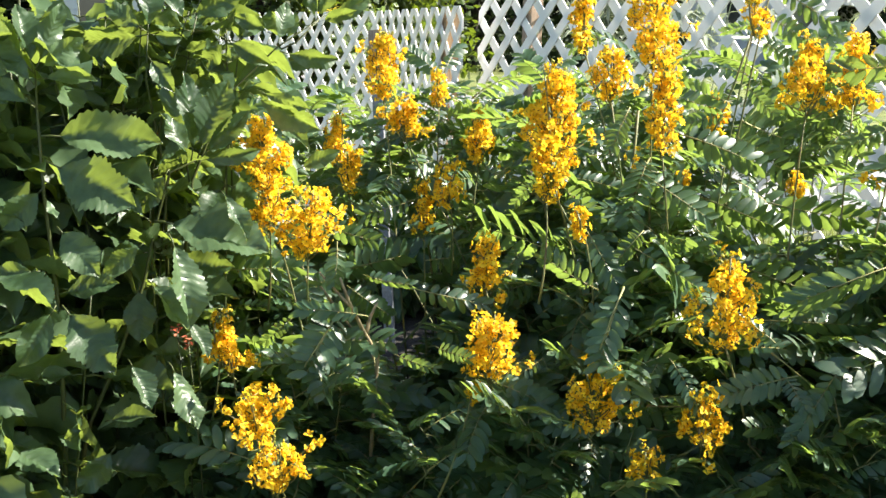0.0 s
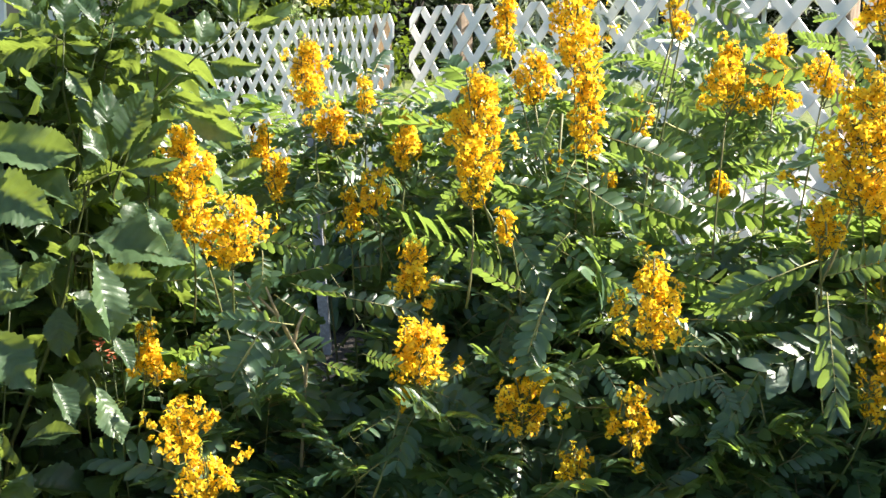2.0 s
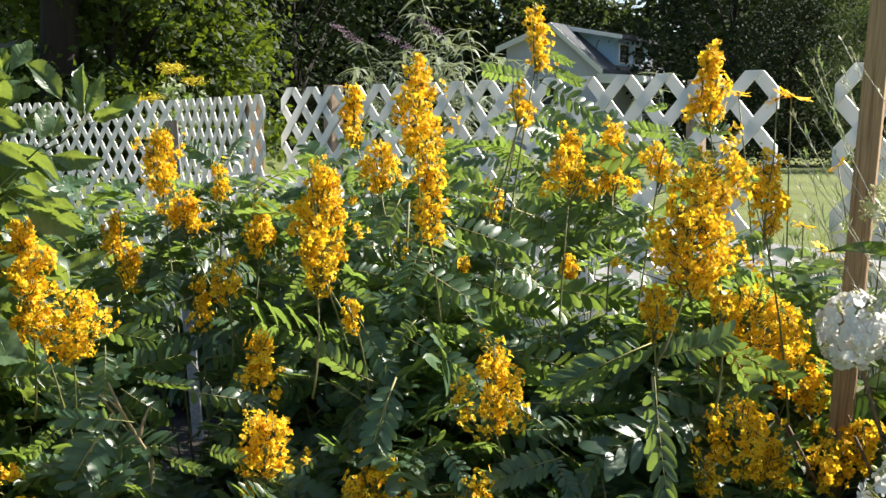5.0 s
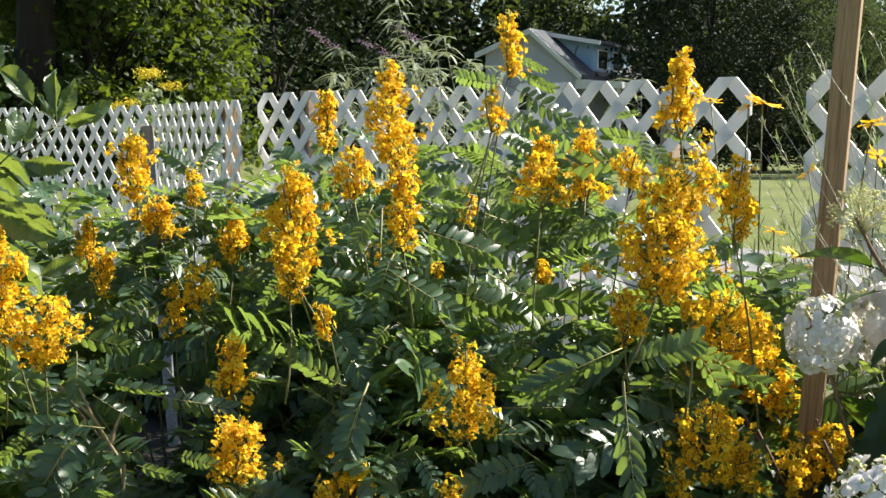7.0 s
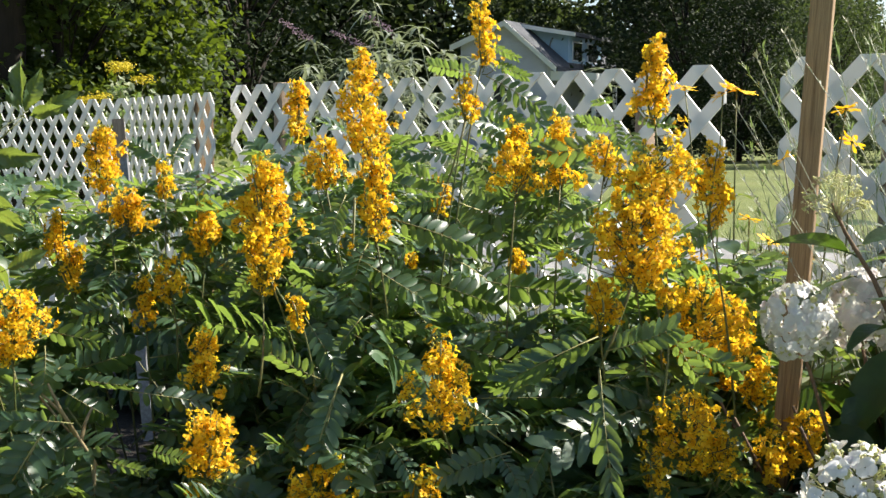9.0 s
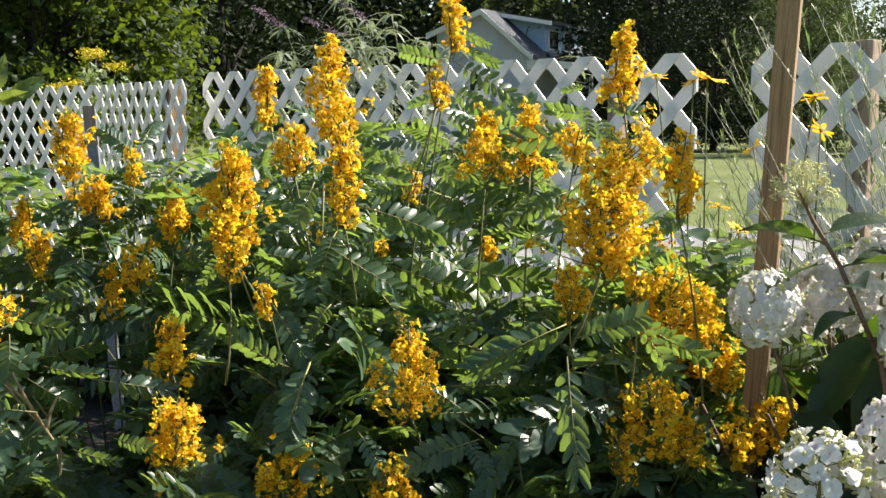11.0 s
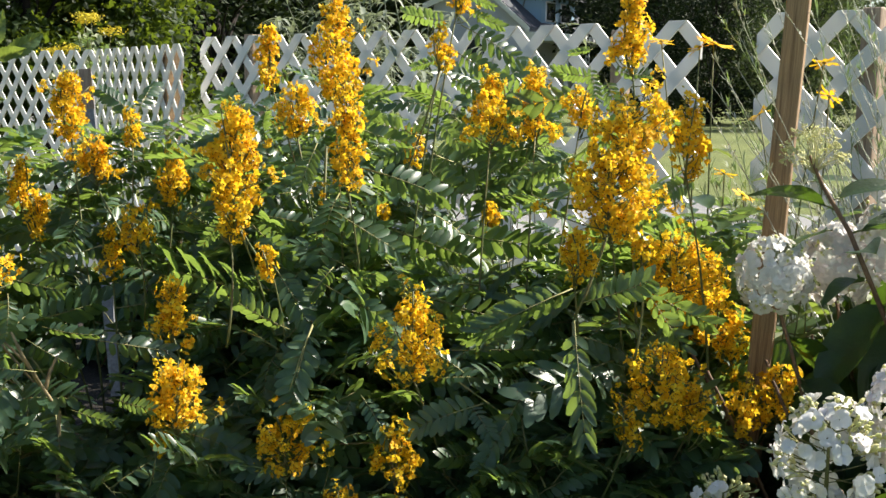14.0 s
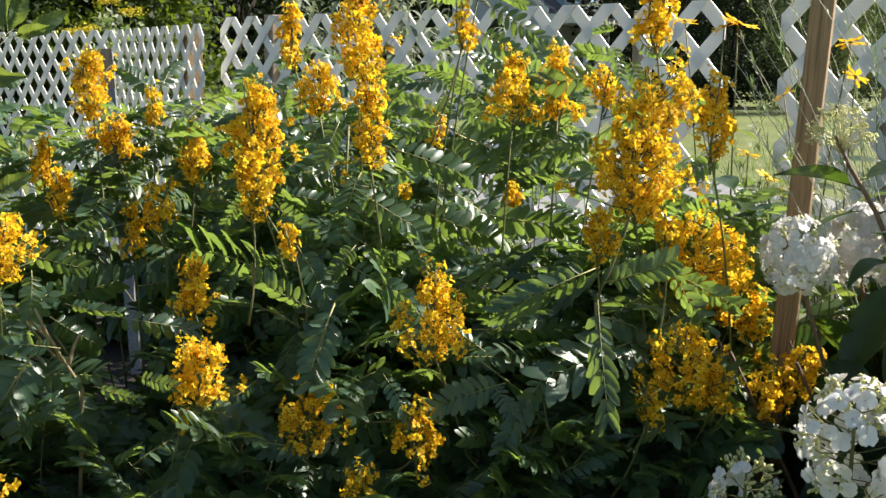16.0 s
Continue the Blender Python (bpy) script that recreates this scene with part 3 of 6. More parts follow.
# ---- plants ----
def oblong(length, width, fold, droop, folded=True):
    """A leaflet along x with a rounded tip, folded at its midrib."""
    s = np.array([0, 0.16, 0.5, 0.84, 1.0])
    w = np.array([0.15, 0.80, 1.0, 0.78, 0.16]) * width / 2
    mid = np.c_[s * length, 0 * s, -droop * length * s**2]
    left, right = mid + np.c_[0 * s, w, fold * w], mid + np.c_[0 * s, -w, fold * w]
    if folded:
        v = np.stack([left, mid, right], 1).reshape(-1, 3)
        return v, [q for i in range(4) for q in ((3 * i + 1, 3 * i + 4, 3 * i + 3, 3 * i), (3 * i + 2, 3 * i + 5, 3 * i + 4, 3 * i + 1))]
    return np.stack([left, right], 1).reshape(-1, 3), [(2 * i + 1, 2 * i + 3, 2 * i + 2, 2 * i) for i in range(4)]


def pinnate_leaf(seed, length=0.15, pairs=8, droop=None):
    """A compound leaf along x: a rachis with pairs of narrow oval leaflets, longest in the outer half."""
    rng = np.random.default_rng(seed)
    acc = Acc()
    s = np.linspace(0, 1, 5)
    droop = rng.uniform(0.12, 0.42) if droop is None else droop
    side = rng.uniform(-0.10, 0.10)
    rach = np.c_[s * length, side * length * s**2, 0.08 * length * np.sin(s * 2) - droop * length * s**2]
    tube(acc, rach, np.linspace(0.0019, 0.0008, 5), 3, 1)
    at = lambda q: np.array([np.interp(q, s, rach[:, i]) for i in range(3)])
    vee = rng.uniform(-14, 22)
    for i in range(pairs):
        u = i / (pairs - 1)
        q = 0.17 + 0.83 * u
        size = length * 0.255 * (0.66 + 0.46 * math.sin(math.pi * (0.12 + 0.66 * u))) * rng.uniform(0.92, 1.08)
        for sd in (-1, 1):
            v, f = oblong(size, size * rng.uniform(0.36, 0.44), rng.uniform(0.10, 0.52), rng.uniform(0.0, 0.30), seed % 4 != 1)
            yaw = sd * (rng.uniform(66, 76) - 30 * u)
            m = Matrix.Translation(at(q)) @ pose(0, 0, 0, 0, 8 + 26 * u * droop - vee + rng.normal() * 5, yaw) @ Matrix.Rotation(radians(rng.normal() * 15), 4, "X")
            acc.add(moved(v, m), f)
    return acc.mesh("leaf", [M_LEAF, M_RACHIS])


LEAVES = [pinnate_leaf(i, 0.130 + 0.013 * (i % 5), 8 + i % 4) for i in range(16)]
LEAF_DATA = [leaf_data(me) for me in LEAVES]
SPREAD_LEAVES = [pinnate_leaf(2 * i, 0.15, 8 + i % 3, 0.06 + 0.04 * (i % 3)) for i in range(20, 28)]


def floret(acc, centre, axis, size, rng):
    """A small flower of five narrow, unevenly cupped petals with brown anthers."""
    m = Matrix.Translation(centre) @ frame_to(axis, (0.1, 0.2, 1), rng.uniform(0, 6.3))
    shut = rng.uniform(0.25, 1.25)
    for k in range(5):
        a = 2 * math.pi * (k + rng.uniform(-0.22, 0.22)) / 5
        r, w = size * 0.52 * rng.uniform(0.75, 1.15), size * rng.uniform(0.16, 0.22)
        cup = shut * rng.uniform(0.6, 1.3)
        ca, sa = math.cos(a), math.sin(a)
        v = []
        for q, ww, xx in ((0.08, 0.25, 0.05), (0.6, 1.0, 0.62), (1.0, 0.5, 0.70 if cup > 0.8 else 0.55)):
            for e in (-1, 0, 1):
                v.append((cup * r * xx + (0.35 * ww * w if e else 0), ca * q * r - sa * e * ww * w, sa * q * r + ca * e * ww * w))
        acc.add(moved(np.array(v), m), [(0, 3, 4, 1), (1, 4, 5, 2), (3, 6, 7, 4), (4, 7, 8, 5)], 0)
    a = rng.uniform(0, 6.28)
    tip = np.array([0.34, 0.12 * math.cos(a), 0.12 * math.sin(a)]) * size
    tube(acc, moved(np.array([[0, 0, 0], tip * 0.6, tip]), m), (0.0004, 0.0007, 0.0004), 3, 1)


def flower_cluster(seed, wdt, hgt):
    """A loose panicle: small side clusters of flowers on a branched axis, buds towards the tips. Its centre is the origin."""
    rng = np.random.default_rng(seed)
    acc = Acc()
    axis = bend((0, 0, -hgt * 0.6), (rng.normal() * 0.008, rng.normal() * 0.008, hgt * 0.5), (rng.normal() * 0.008, rng.normal() * 0.008, 0), 6)
    tube(acc, axis, np.linspace(0.0022, 0.001, 6), 5, 3)
    cone = hgt > wdt * 1.25
    subs = int(max(3, wdt * hgt / 0.00029 * rng.uniform(0.9, 1.1)))
    strays = subs // 7 if hgt > 0.06 else 0
    for i in range(subs + strays):
        z = -0.46 + 0.92 * ((i + rng.uniform(0, 1)) / subs if i < subs else rng.uniform(-0.12, 0.85))
        taper = (1.0 - 0.7 * max(0, z + 0.1) / 0.6) if cone else math.sqrt(max(0.2, 1 - (2 * z) ** 2 * 0.7))
        a = i * 2.4 + rng.normal() * 0.5
        r = max(0.0, wdt * 0.61 * taper * rng.uniform(0.25, 1.0) - 0.004) if i < subs else wdt * rng.uniform(0.55, 0.8)
        c0 = np.array([math.cos(a) * r, math.sin(a) * r, z * hgt + rng.normal() * 0.005])
        tube(acc, bend((0, 0, z * hgt - 0.026), c0, (0, 0, -0.005), 4), (0.0012, 0.001, 0.0009, 0.0007), 3, 3)
        young = z > 0.34 or rng.random() < 0.08
        wide = rng.uniform(0.8, 1.25)
        for k in range(int(rng.integers(9, 17)) if i < subs else int(rng.integers(4, 9))):
            off = rng.normal(size=3)
            off *= rng.uniform(0.35, 1.1) / np.linalg.norm(off)
            c = c0 + off * np.array([0.0125, 0.0125, 0.0155]) * wide
            ax = off + np.array([math.cos(a), math.sin(a), 0.15]) * 0.35 + rng.normal(size=3) * 0.45
            if k % 3 == 0:
                tube(acc, [c0 * 0.8 + (0, 0, z * hgt * 0.2 - 0.004), c0, c], 0.0006, 3, 3)
            if (young and rng.random() < 0.6) or rng.random() < 0.12:
                bl = rng.uniform(0.0024, 0.0046)
                tube(acc, [c, c + ax * bl * 0.4, c + ax * bl], (bl * 0.28, bl * 0.42, bl * 0.12), 5, 2)
            else:
                floret(acc, c, ax, rng.uniform(0.0098, 0.0152), rng)
    return acc.mesh("panicle", [M_PETAL, M_ANTHER, M_BUD, M_STEM])


SHRUBS = {}
SHRUB_OF = {}
LEAF_COUNT = {}
FAR_KEYS = ("s14", "s15", "s16", "s17", "s18", "s19", "s20")
FAR_LEAVES = {}


def shrub(key, base, stalks):
    t = thing("senna_shrub", "tall yellow-flowering shrub with feathery compound green leaves", "flowering shrub", (*base, 0.03), group="senna shrubs")
    SHRUBS[key] = t
    LEAF_COUNT[key] = 0
    for s in stalks:
        SHRUB_OF[s] = key


shrub("s1", (2.45, -1.93), "ep")
shrub("s2", (2.36, -1.64), "df")
shrub("s3", (2.66, -1.62), "cgh")
shrub("s4", (2.68, -1.34), "abo")
shrub("s5", (2.93, -1.36), "ij")
shrub("s6", (3.03, -1.12), "klmn")
shrub("s7", (2.22, -1.88), "")
shrub("s8", (2.86, -1.72), "")
shrub("s9", (2.55, -2.02), "")
shrub("s10", (2.97, -1.10), "")
shrub("s11", (2.60, -1.80), "")
shrub("s12", (2.72, -1.20), "")
shrub("s13", (2.35, -1.98), "")
shrub("s14", (2.12, -1.36), "")
shrub("s15", (2.48, -1.00), "")
shrub("s16", (1.98, -1.62), "")
shrub("s17", (2.80, -0.94), "")
shrub("s18", (1.74, -1.46), "")
shrub("s19", (1.92, -1.22), "")
shrub("s20", (2.50, -0.82), "")
STALK = [0]


OPEN_SIDE = np.array([4.12, -2.66, 1.15])     # the flowers turn to the open side of the bed
BLOOMS = []


SUNWARD = np.array(sun_dir)
OPEN_LEAVES = []      # centres of single leaves that stay in the open and in the sun


def clear_of_blooms(p, d, reach=0.07):
    """Whether a leaf at p leaves the flowers' open side free, and neither hides nor shades the single leaves."""
    p = np.array(p, float)
    q = p + reach * np.array(d) / np.linalg.norm(d)
    c = np.array([b[1] for b in BLOOMS])
    w, h = np.array([b[2] for b in BLOOMS]), np.array([b[3] for b in BLOOMS])
    e = OPEN_SIDE - c
    far = np.linalg.norm(e, axis=1)
    e = e / far[:, None]
    for spot, keep in ((q, 0.028), (p, 0.0)):
        s = ((spot - c) * e).sum(1)
        off = spot - c - s[:, None] * e
        flat = (np.hypot(off[:, 0], off[:, 1]) / (w / 2 + keep)) ** 2 + (off[:, 2] / (h / 2 + keep)) ** 2
        if np.any((s > -0.03) & (s < far) & (flat < (1 - 0.45 * s / far) ** 2)):
            return False
    if OPEN_LEAVES:
        c = np.array(OPEN_LEAVES)
        e = OPEN_SIDE - c
        e = e / np.linalg.norm(e, axis=1)[:, None]
        for way, length, wide in ((e, 2.0, 0.04), (np.broadcast_to(SUNWARD, c.shape), 0.50, 0.030)):
            for spot in (q, (p + q) / 2):
                s = ((spot - c) * way).sum(1)
                off = np.linalg.norm(spot - c - s[:, None] * way, axis=1)
                if np.any((s > 0.012) & (s < length) & (off < wide * np.maximum(0.5, 1 - 0.3 * s))):
                    return False
    return True


def add_leaf(key, place, d, rng, size=1.0):
    t = SHRUBS[key]
    if not clear_of_blooms(place, d, 0.075 * size):
        return
    if LEAF_COUNT[key] >= (420 if key in FAR_KEYS else 300):
        return
    LEAF_COUNT[key] += 1
    m = Matrix.Translation(Vector(place) - t.location) @ frame_to(d, (0.15 + rng.normal() * 0.15, 0.1 + rng.normal() * 0.15, 1), rng.normal() * 0.55) @ Matrix.Scale(size * rng.uniform(0.72, 1.08), 4)
    pick = int(rng.integers(len(LEAVES)))
    if key in FAR_KEYS:
        v, f, mi = LEAF_DATA[pick]
        far = FAR_LEAVES.setdefault(key, Acc())
        far.add(moved(v, m), f)
        far.m[-len(mi):] = mi
    else:
        part("leaf", LEAVES[pick], t, m)
    return True


def set_leaf(key, base, tip, lit=0.0, wide=1.0):
    """One spread leaf from base to tip. lit above 0 turns its face to the sun, below 0 lets the sun shine through it."""
    t = SHRUBS[key]
    d = Vector(tip) - Vector(base)
    face = OPEN_SIDE - np.array(base)
    face = face / np.linalg.norm(face) + lit * SUNWARD
    SET[0] += 1
    OPEN_LEAVES.extend(np.array(base) * (1 - k) + np.array(tip) * k for k in (0.35, 0.8))
    k = d.length / 0.15
    part("leaf", SPREAD_LEAVES[SET[0] % len(SPREAD_LEAVES)], t, Matrix.Translation(Vector(base) - t.location) @ frame_to(d, face) @ Matrix.Diagonal((k, k * wide, k, 1)))


SET = [0]


def twig(key, mat, radius, *pts):
    """A bare stem of a shrub along pts."""
    t = SHRUBS[key]
    acc = Acc()
    tube(acc, np.array(pts) - np.array(t.location), np.linspace(radius * 1.2, radius * 0.75, len(pts)), 6)
    part("stem", acc.mesh("stem", [mat]), t)


def leafy_stem(key, top, rng, low=0.25, step=0.034, radius=0.0024, tuft=True):
    """A curved stem from the shrub's foot to top, with leaves round it; a stem without flowers ends at its last leaf."""
    t = SHRUBS[key]
    base = np.array(t.location) + np.array([rng.normal(), rng.normal(), 0]) * (0.065 if tuft else 0.03) - (0, 0, 0.03)
    top = np.array(top)
    hor = top - base
    pts = bend(base, top, (-hor[0] * 0.16 + rng.normal() * 0.02, -hor[1] * 0.16 + rng.normal() * 0.02, 0.03), 14)
    if tuft and not all(clear_of_blooms(p, (0, 0, 1), 0.0) for p in pts[7:]):
        return pts
    ln = np.linalg.norm(np.diff(pts, axis=0), axis=1).sum()
    a = rng.uniform(0, 6.28)
    q, last = low, 0
    while q < 1.0:
        i = q * 13
        p = pts[int(i)] * (1 - i % 1) + pts[min(13, int(i) + 1)] * (i % 1)
        a += 2.4 + rng.normal() * 0.3
        el = rng.uniform(-0.65, 0.4)
        if p[2] > 0.36 and add_leaf(key, p, (math.cos(a), math.sin(a), el), rng, 1.0 if q < 0.85 else 0.75):
            last = int(i) + 1
        q += step / ln * rng.uniform(0.7, 1.3)
    for j in range(4 if tuft else 0):
        a += 1.9
        if add_leaf(key, pts[-1] - (pts[-1] - pts[-2]) * 0.2 * j, (math.cos(a), math.sin(a), rng.uniform(0.4, 1.0)), rng, rng.uniform(0.6, 0.9)):
            last = 13
    if tuft:
        if last < 3:
            return pts
        pts = pts[: last + 1]
    acc = Acc()
    tube(acc, pts - np.array(t.location), np.linspace(radius * 1.3, radius * (0.16 if tuft else 0.55), len(pts)), 6)
    part("stem", acc.mesh("stem", [M_STEM]), t)
    return pts


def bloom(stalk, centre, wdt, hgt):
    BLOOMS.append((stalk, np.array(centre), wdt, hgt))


def build_bloom(stalk, centre, wdt, hgt):
    """A flower cluster at the end of a leafy stem of its shrub."""
    key = SHRUB_OF[stalk]
    STALK[0] += 1
    rng = np.random.default_rng(500 + STALK[0])
    t = SHRUBS[key]
    c = Vector(centre)
    if hgt > 0.06:
        leafy_stem(key, (c.x, c.y, c.z - hgt * 0.45), rng, 0.4, 0.034, tuft=False)
    else:
        acc = Acc()
        b = c + Vector((rng.normal() * 0.03, rng.normal() * 0.03, -0.16))
        tube(acc, bend(b - t.location, c - t.location, (0.01, 0, 0), 5), np.linspace(0.002, 0.001, 5), 5)
        part("stem", acc.mesh("stem", [M_STEM]), t)
    part("panicle", flower_cluster(700 + STALK[0], wdt, hgt), t, Matrix.Translation(c - t.location), "cluster of small bright yellow flowers")


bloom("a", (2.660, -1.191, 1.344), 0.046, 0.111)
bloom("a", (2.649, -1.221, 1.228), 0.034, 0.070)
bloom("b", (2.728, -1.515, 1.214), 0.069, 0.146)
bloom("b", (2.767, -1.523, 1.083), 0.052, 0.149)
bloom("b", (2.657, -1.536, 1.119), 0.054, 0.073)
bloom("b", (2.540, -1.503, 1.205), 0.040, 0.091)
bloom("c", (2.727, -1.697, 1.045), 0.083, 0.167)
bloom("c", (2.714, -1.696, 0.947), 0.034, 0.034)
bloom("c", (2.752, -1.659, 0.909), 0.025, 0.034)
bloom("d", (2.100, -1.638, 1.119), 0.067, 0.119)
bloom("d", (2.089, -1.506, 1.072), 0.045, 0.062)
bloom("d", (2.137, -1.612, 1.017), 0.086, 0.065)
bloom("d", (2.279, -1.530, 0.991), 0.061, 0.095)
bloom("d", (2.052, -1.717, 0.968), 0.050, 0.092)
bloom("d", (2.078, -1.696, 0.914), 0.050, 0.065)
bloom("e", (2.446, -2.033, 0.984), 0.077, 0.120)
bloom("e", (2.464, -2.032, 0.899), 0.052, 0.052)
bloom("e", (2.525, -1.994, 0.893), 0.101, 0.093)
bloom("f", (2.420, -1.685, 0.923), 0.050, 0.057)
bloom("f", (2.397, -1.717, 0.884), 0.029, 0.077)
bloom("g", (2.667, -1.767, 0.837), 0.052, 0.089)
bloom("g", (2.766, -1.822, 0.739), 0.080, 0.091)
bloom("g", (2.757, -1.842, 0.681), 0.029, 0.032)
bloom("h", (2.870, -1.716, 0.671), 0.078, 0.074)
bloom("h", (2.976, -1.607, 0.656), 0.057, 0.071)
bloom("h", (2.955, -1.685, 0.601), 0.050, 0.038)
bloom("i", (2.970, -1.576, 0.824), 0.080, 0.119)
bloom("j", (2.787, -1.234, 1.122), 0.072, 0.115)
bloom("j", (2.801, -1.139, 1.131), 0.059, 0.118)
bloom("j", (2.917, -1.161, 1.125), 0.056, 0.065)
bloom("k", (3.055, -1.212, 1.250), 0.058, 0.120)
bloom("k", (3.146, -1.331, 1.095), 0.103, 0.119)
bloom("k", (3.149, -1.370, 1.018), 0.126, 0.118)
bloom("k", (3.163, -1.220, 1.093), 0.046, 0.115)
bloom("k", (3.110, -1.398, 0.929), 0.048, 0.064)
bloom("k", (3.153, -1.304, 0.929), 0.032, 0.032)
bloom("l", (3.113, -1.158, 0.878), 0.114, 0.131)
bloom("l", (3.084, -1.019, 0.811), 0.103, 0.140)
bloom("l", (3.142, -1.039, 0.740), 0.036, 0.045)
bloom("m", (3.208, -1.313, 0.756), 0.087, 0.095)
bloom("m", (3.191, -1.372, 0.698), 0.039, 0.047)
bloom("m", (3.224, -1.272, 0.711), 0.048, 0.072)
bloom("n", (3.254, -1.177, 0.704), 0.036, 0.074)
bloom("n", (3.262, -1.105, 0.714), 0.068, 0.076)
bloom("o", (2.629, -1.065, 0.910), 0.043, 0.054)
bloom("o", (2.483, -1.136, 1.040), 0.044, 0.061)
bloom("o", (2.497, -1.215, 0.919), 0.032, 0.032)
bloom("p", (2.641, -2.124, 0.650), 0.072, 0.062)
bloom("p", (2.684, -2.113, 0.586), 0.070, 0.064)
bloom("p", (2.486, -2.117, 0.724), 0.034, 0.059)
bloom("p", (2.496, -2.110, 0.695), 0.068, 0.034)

OPEN_LEAVES += [b[1] for b in BLOOMS]
HEADS = [((3.299, -1.178, 0.908), 0.100, 0.098, 1, 0.0, 0.05, (8, -8)), ((3.325, -1.063, 0.915), 0.100, 0.110, 2, 0.0, 0.5, (0, 0)), ((3.403, -1.063, 0.955), 0.095, 0.120, 3, 0.0, 0.35, (0, 0)),
         ((3.500, -1.163, 0.905), 0.090, 0.110, 8, 0.1, 0.3, (0, 0)), ((3.515, -1.430, 0.752), 0.108, 0.135, 4, 0.55, 0.08, (0, 0)), ((3.560, -1.333, 0.790), 0.100, 0.120, 5, 0.0, 0.6, (0, 0)),
         ((3.358, -1.391, 0.640), 0.080, 0.065, 6, 0.8, 0.05, (0, 0))]
# leaves and bare stems that stand out from the mass
set_leaf("s9", (2.285, -1.877, 0.853), (2.335, -1.790, 0.815), -0.35, 0.88)
set_leaf("s9", (2.264, -1.825, 0.749), (2.316, -1.720, 0.791), -0.9, 1.25)
set_leaf("s9", (2.483, -1.879, 0.793), (2.531, -1.823, 0.775), -0.5, 0.7)
set_leaf("s9", (2.357, -1.931, 0.806), (2.391, -1.923, 0.724), 0.12, 1.14)
set_leaf("s13", (2.523, -1.939, 0.750), (2.560, -2.018, 0.675), 0.0, 1.23)
set_leaf("s9", (2.558, -1.898, 0.686), (2.589, -1.908, 0.616), 0.36, 1.41)
set_leaf("s7", (2.378, -1.725, 0.891), (2.340, -1.799, 0.859), 0.42, 1.1)
set_leaf("s11", (2.626, -1.759, 0.823), (2.625, -1.791, 0.776), 0.36, 1.14)
set_leaf("s11", (2.665, -1.898, 0.809), (2.709, -1.802, 0.780), 0.21, 0.7)
set_leaf("s9", (2.538, -1.952, 0.860), (2.557, -1.960, 0.800), 0.3, 1.14)
set_leaf("s9", (2.447, -1.889, 0.769), (2.473, -1.828, 0.714), 0.12, 1.06)
set_leaf("s11", (2.751, -1.905, 0.743), (2.782, -1.869, 0.730), -0.5, 1.06)
set_leaf("s11", (2.696, -1.938, 0.722), (2.732, -1.896, 0.703), -0.5, 0.7)
set_leaf("s9", (2.734, -2.001, 0.792), (2.672, -2.072, 0.799), 0.48, 0.7)
set_leaf("s3", (2.614, -1.590, 0.938), (2.677, -1.564, 0.893), -0.6, 1.06)
set_leaf("s3", (2.711, -1.616, 0.885), (2.785, -1.608, 0.803), 0.2, 0.85)
set_leaf("s4", (2.721, -1.513, 0.965), (2.782, -1.443, 0.899), 0.27, 0.97)
set_leaf("s4", (2.668, -1.346, 0.917), (2.741, -1.231, 0.875), -0.25, 0.88)
set_leaf("s3", (2.777, -1.556, 0.888), (2.768, -1.597, 0.852), -0.7, 1.32)
set_leaf("s4", (2.775, -1.573, 0.862), (2.857, -1.525, 0.818), 0.2, 0.8)
set_leaf("s8", (2.836, -1.641, 0.821), (2.859, -1.705, 0.724), 0.0, 0.88)
set_leaf("s8", (2.867, -1.589, 0.720), (2.880, -1.636, 0.673), 0.48, 1.06)
set_leaf("s8", (2.911, -1.615, 0.730), (2.968, -1.611, 0.680), 0.3, 0.88)
set_leaf("s4", (2.786, -1.530, 0.873), (2.815, -1.466, 0.860), -0.5, 0.79)
set_leaf("s5", (3.236, -1.547, 0.878), (3.290, -1.594, 0.757), 0.10, 0.56)
set_leaf("s5", (2.945, -1.470, 0.777), (3.023, -1.334, 0.776), -0.10, 0.50)
set_leaf("s5", (3.067, -1.345, 0.872), (3.014, -1.481, 0.827), -0.10, 0.72)
set_leaf("s5", (2.844, -1.418, 0.835), (2.900, -1.293, 0.791), -0.35, 0.79)
set_leaf("s4", (2.715, -1.231, 0.906), (2.789, -1.086, 0.875), -0.4, 0.7)
set_leaf("s6", (3.131, -1.409, 0.867), (3.192, -1.338, 0.894), -0.6, 1.06)
set_leaf("s6", (3.167, -1.322, 0.895), (3.228, -1.297, 0.811), -0.5, 0.66)
set_leaf("s6", (3.157, -1.303, 0.883), (3.211, -1.210, 0.819), -0.4, 0.66)
set_leaf("s4", (2.666, -1.501, 1.066), (2.670, -1.541, 1.008), 0.18, 1.14)
set_leaf("s4", (2.758, -1.486, 1.032), (2.838, -1.394, 0.999), 0.15, 0.88)
set_leaf("s4", (2.616, -1.405, 1.098), (2.660, -1.310, 1.053), -0.5, 0.7)
set_leaf("s4", (2.559, -1.471, 1.177), (2.524, -1.511, 1.154), 0.3, 0.97)
set_leaf("s4", (2.611, -1.122, 1.325), (2.641, -1.088, 1.299), -0.5, 0.7)
set_leaf("s4", (2.610, -1.124, 1.297), (2.652, -1.075, 1.264), -0.4, 0.7)
set_leaf("s4", (2.606, -1.129, 1.267), (2.673, -1.051, 1.212), 0.24, 0.79)
set_leaf("s4", (2.606, -1.143, 1.220), (2.661, -1.080, 1.166), 0.12, 0.88)
set_leaf("s4", (2.605, -1.159, 1.177), (2.651, -1.107, 1.135), 0.12, 0.88)
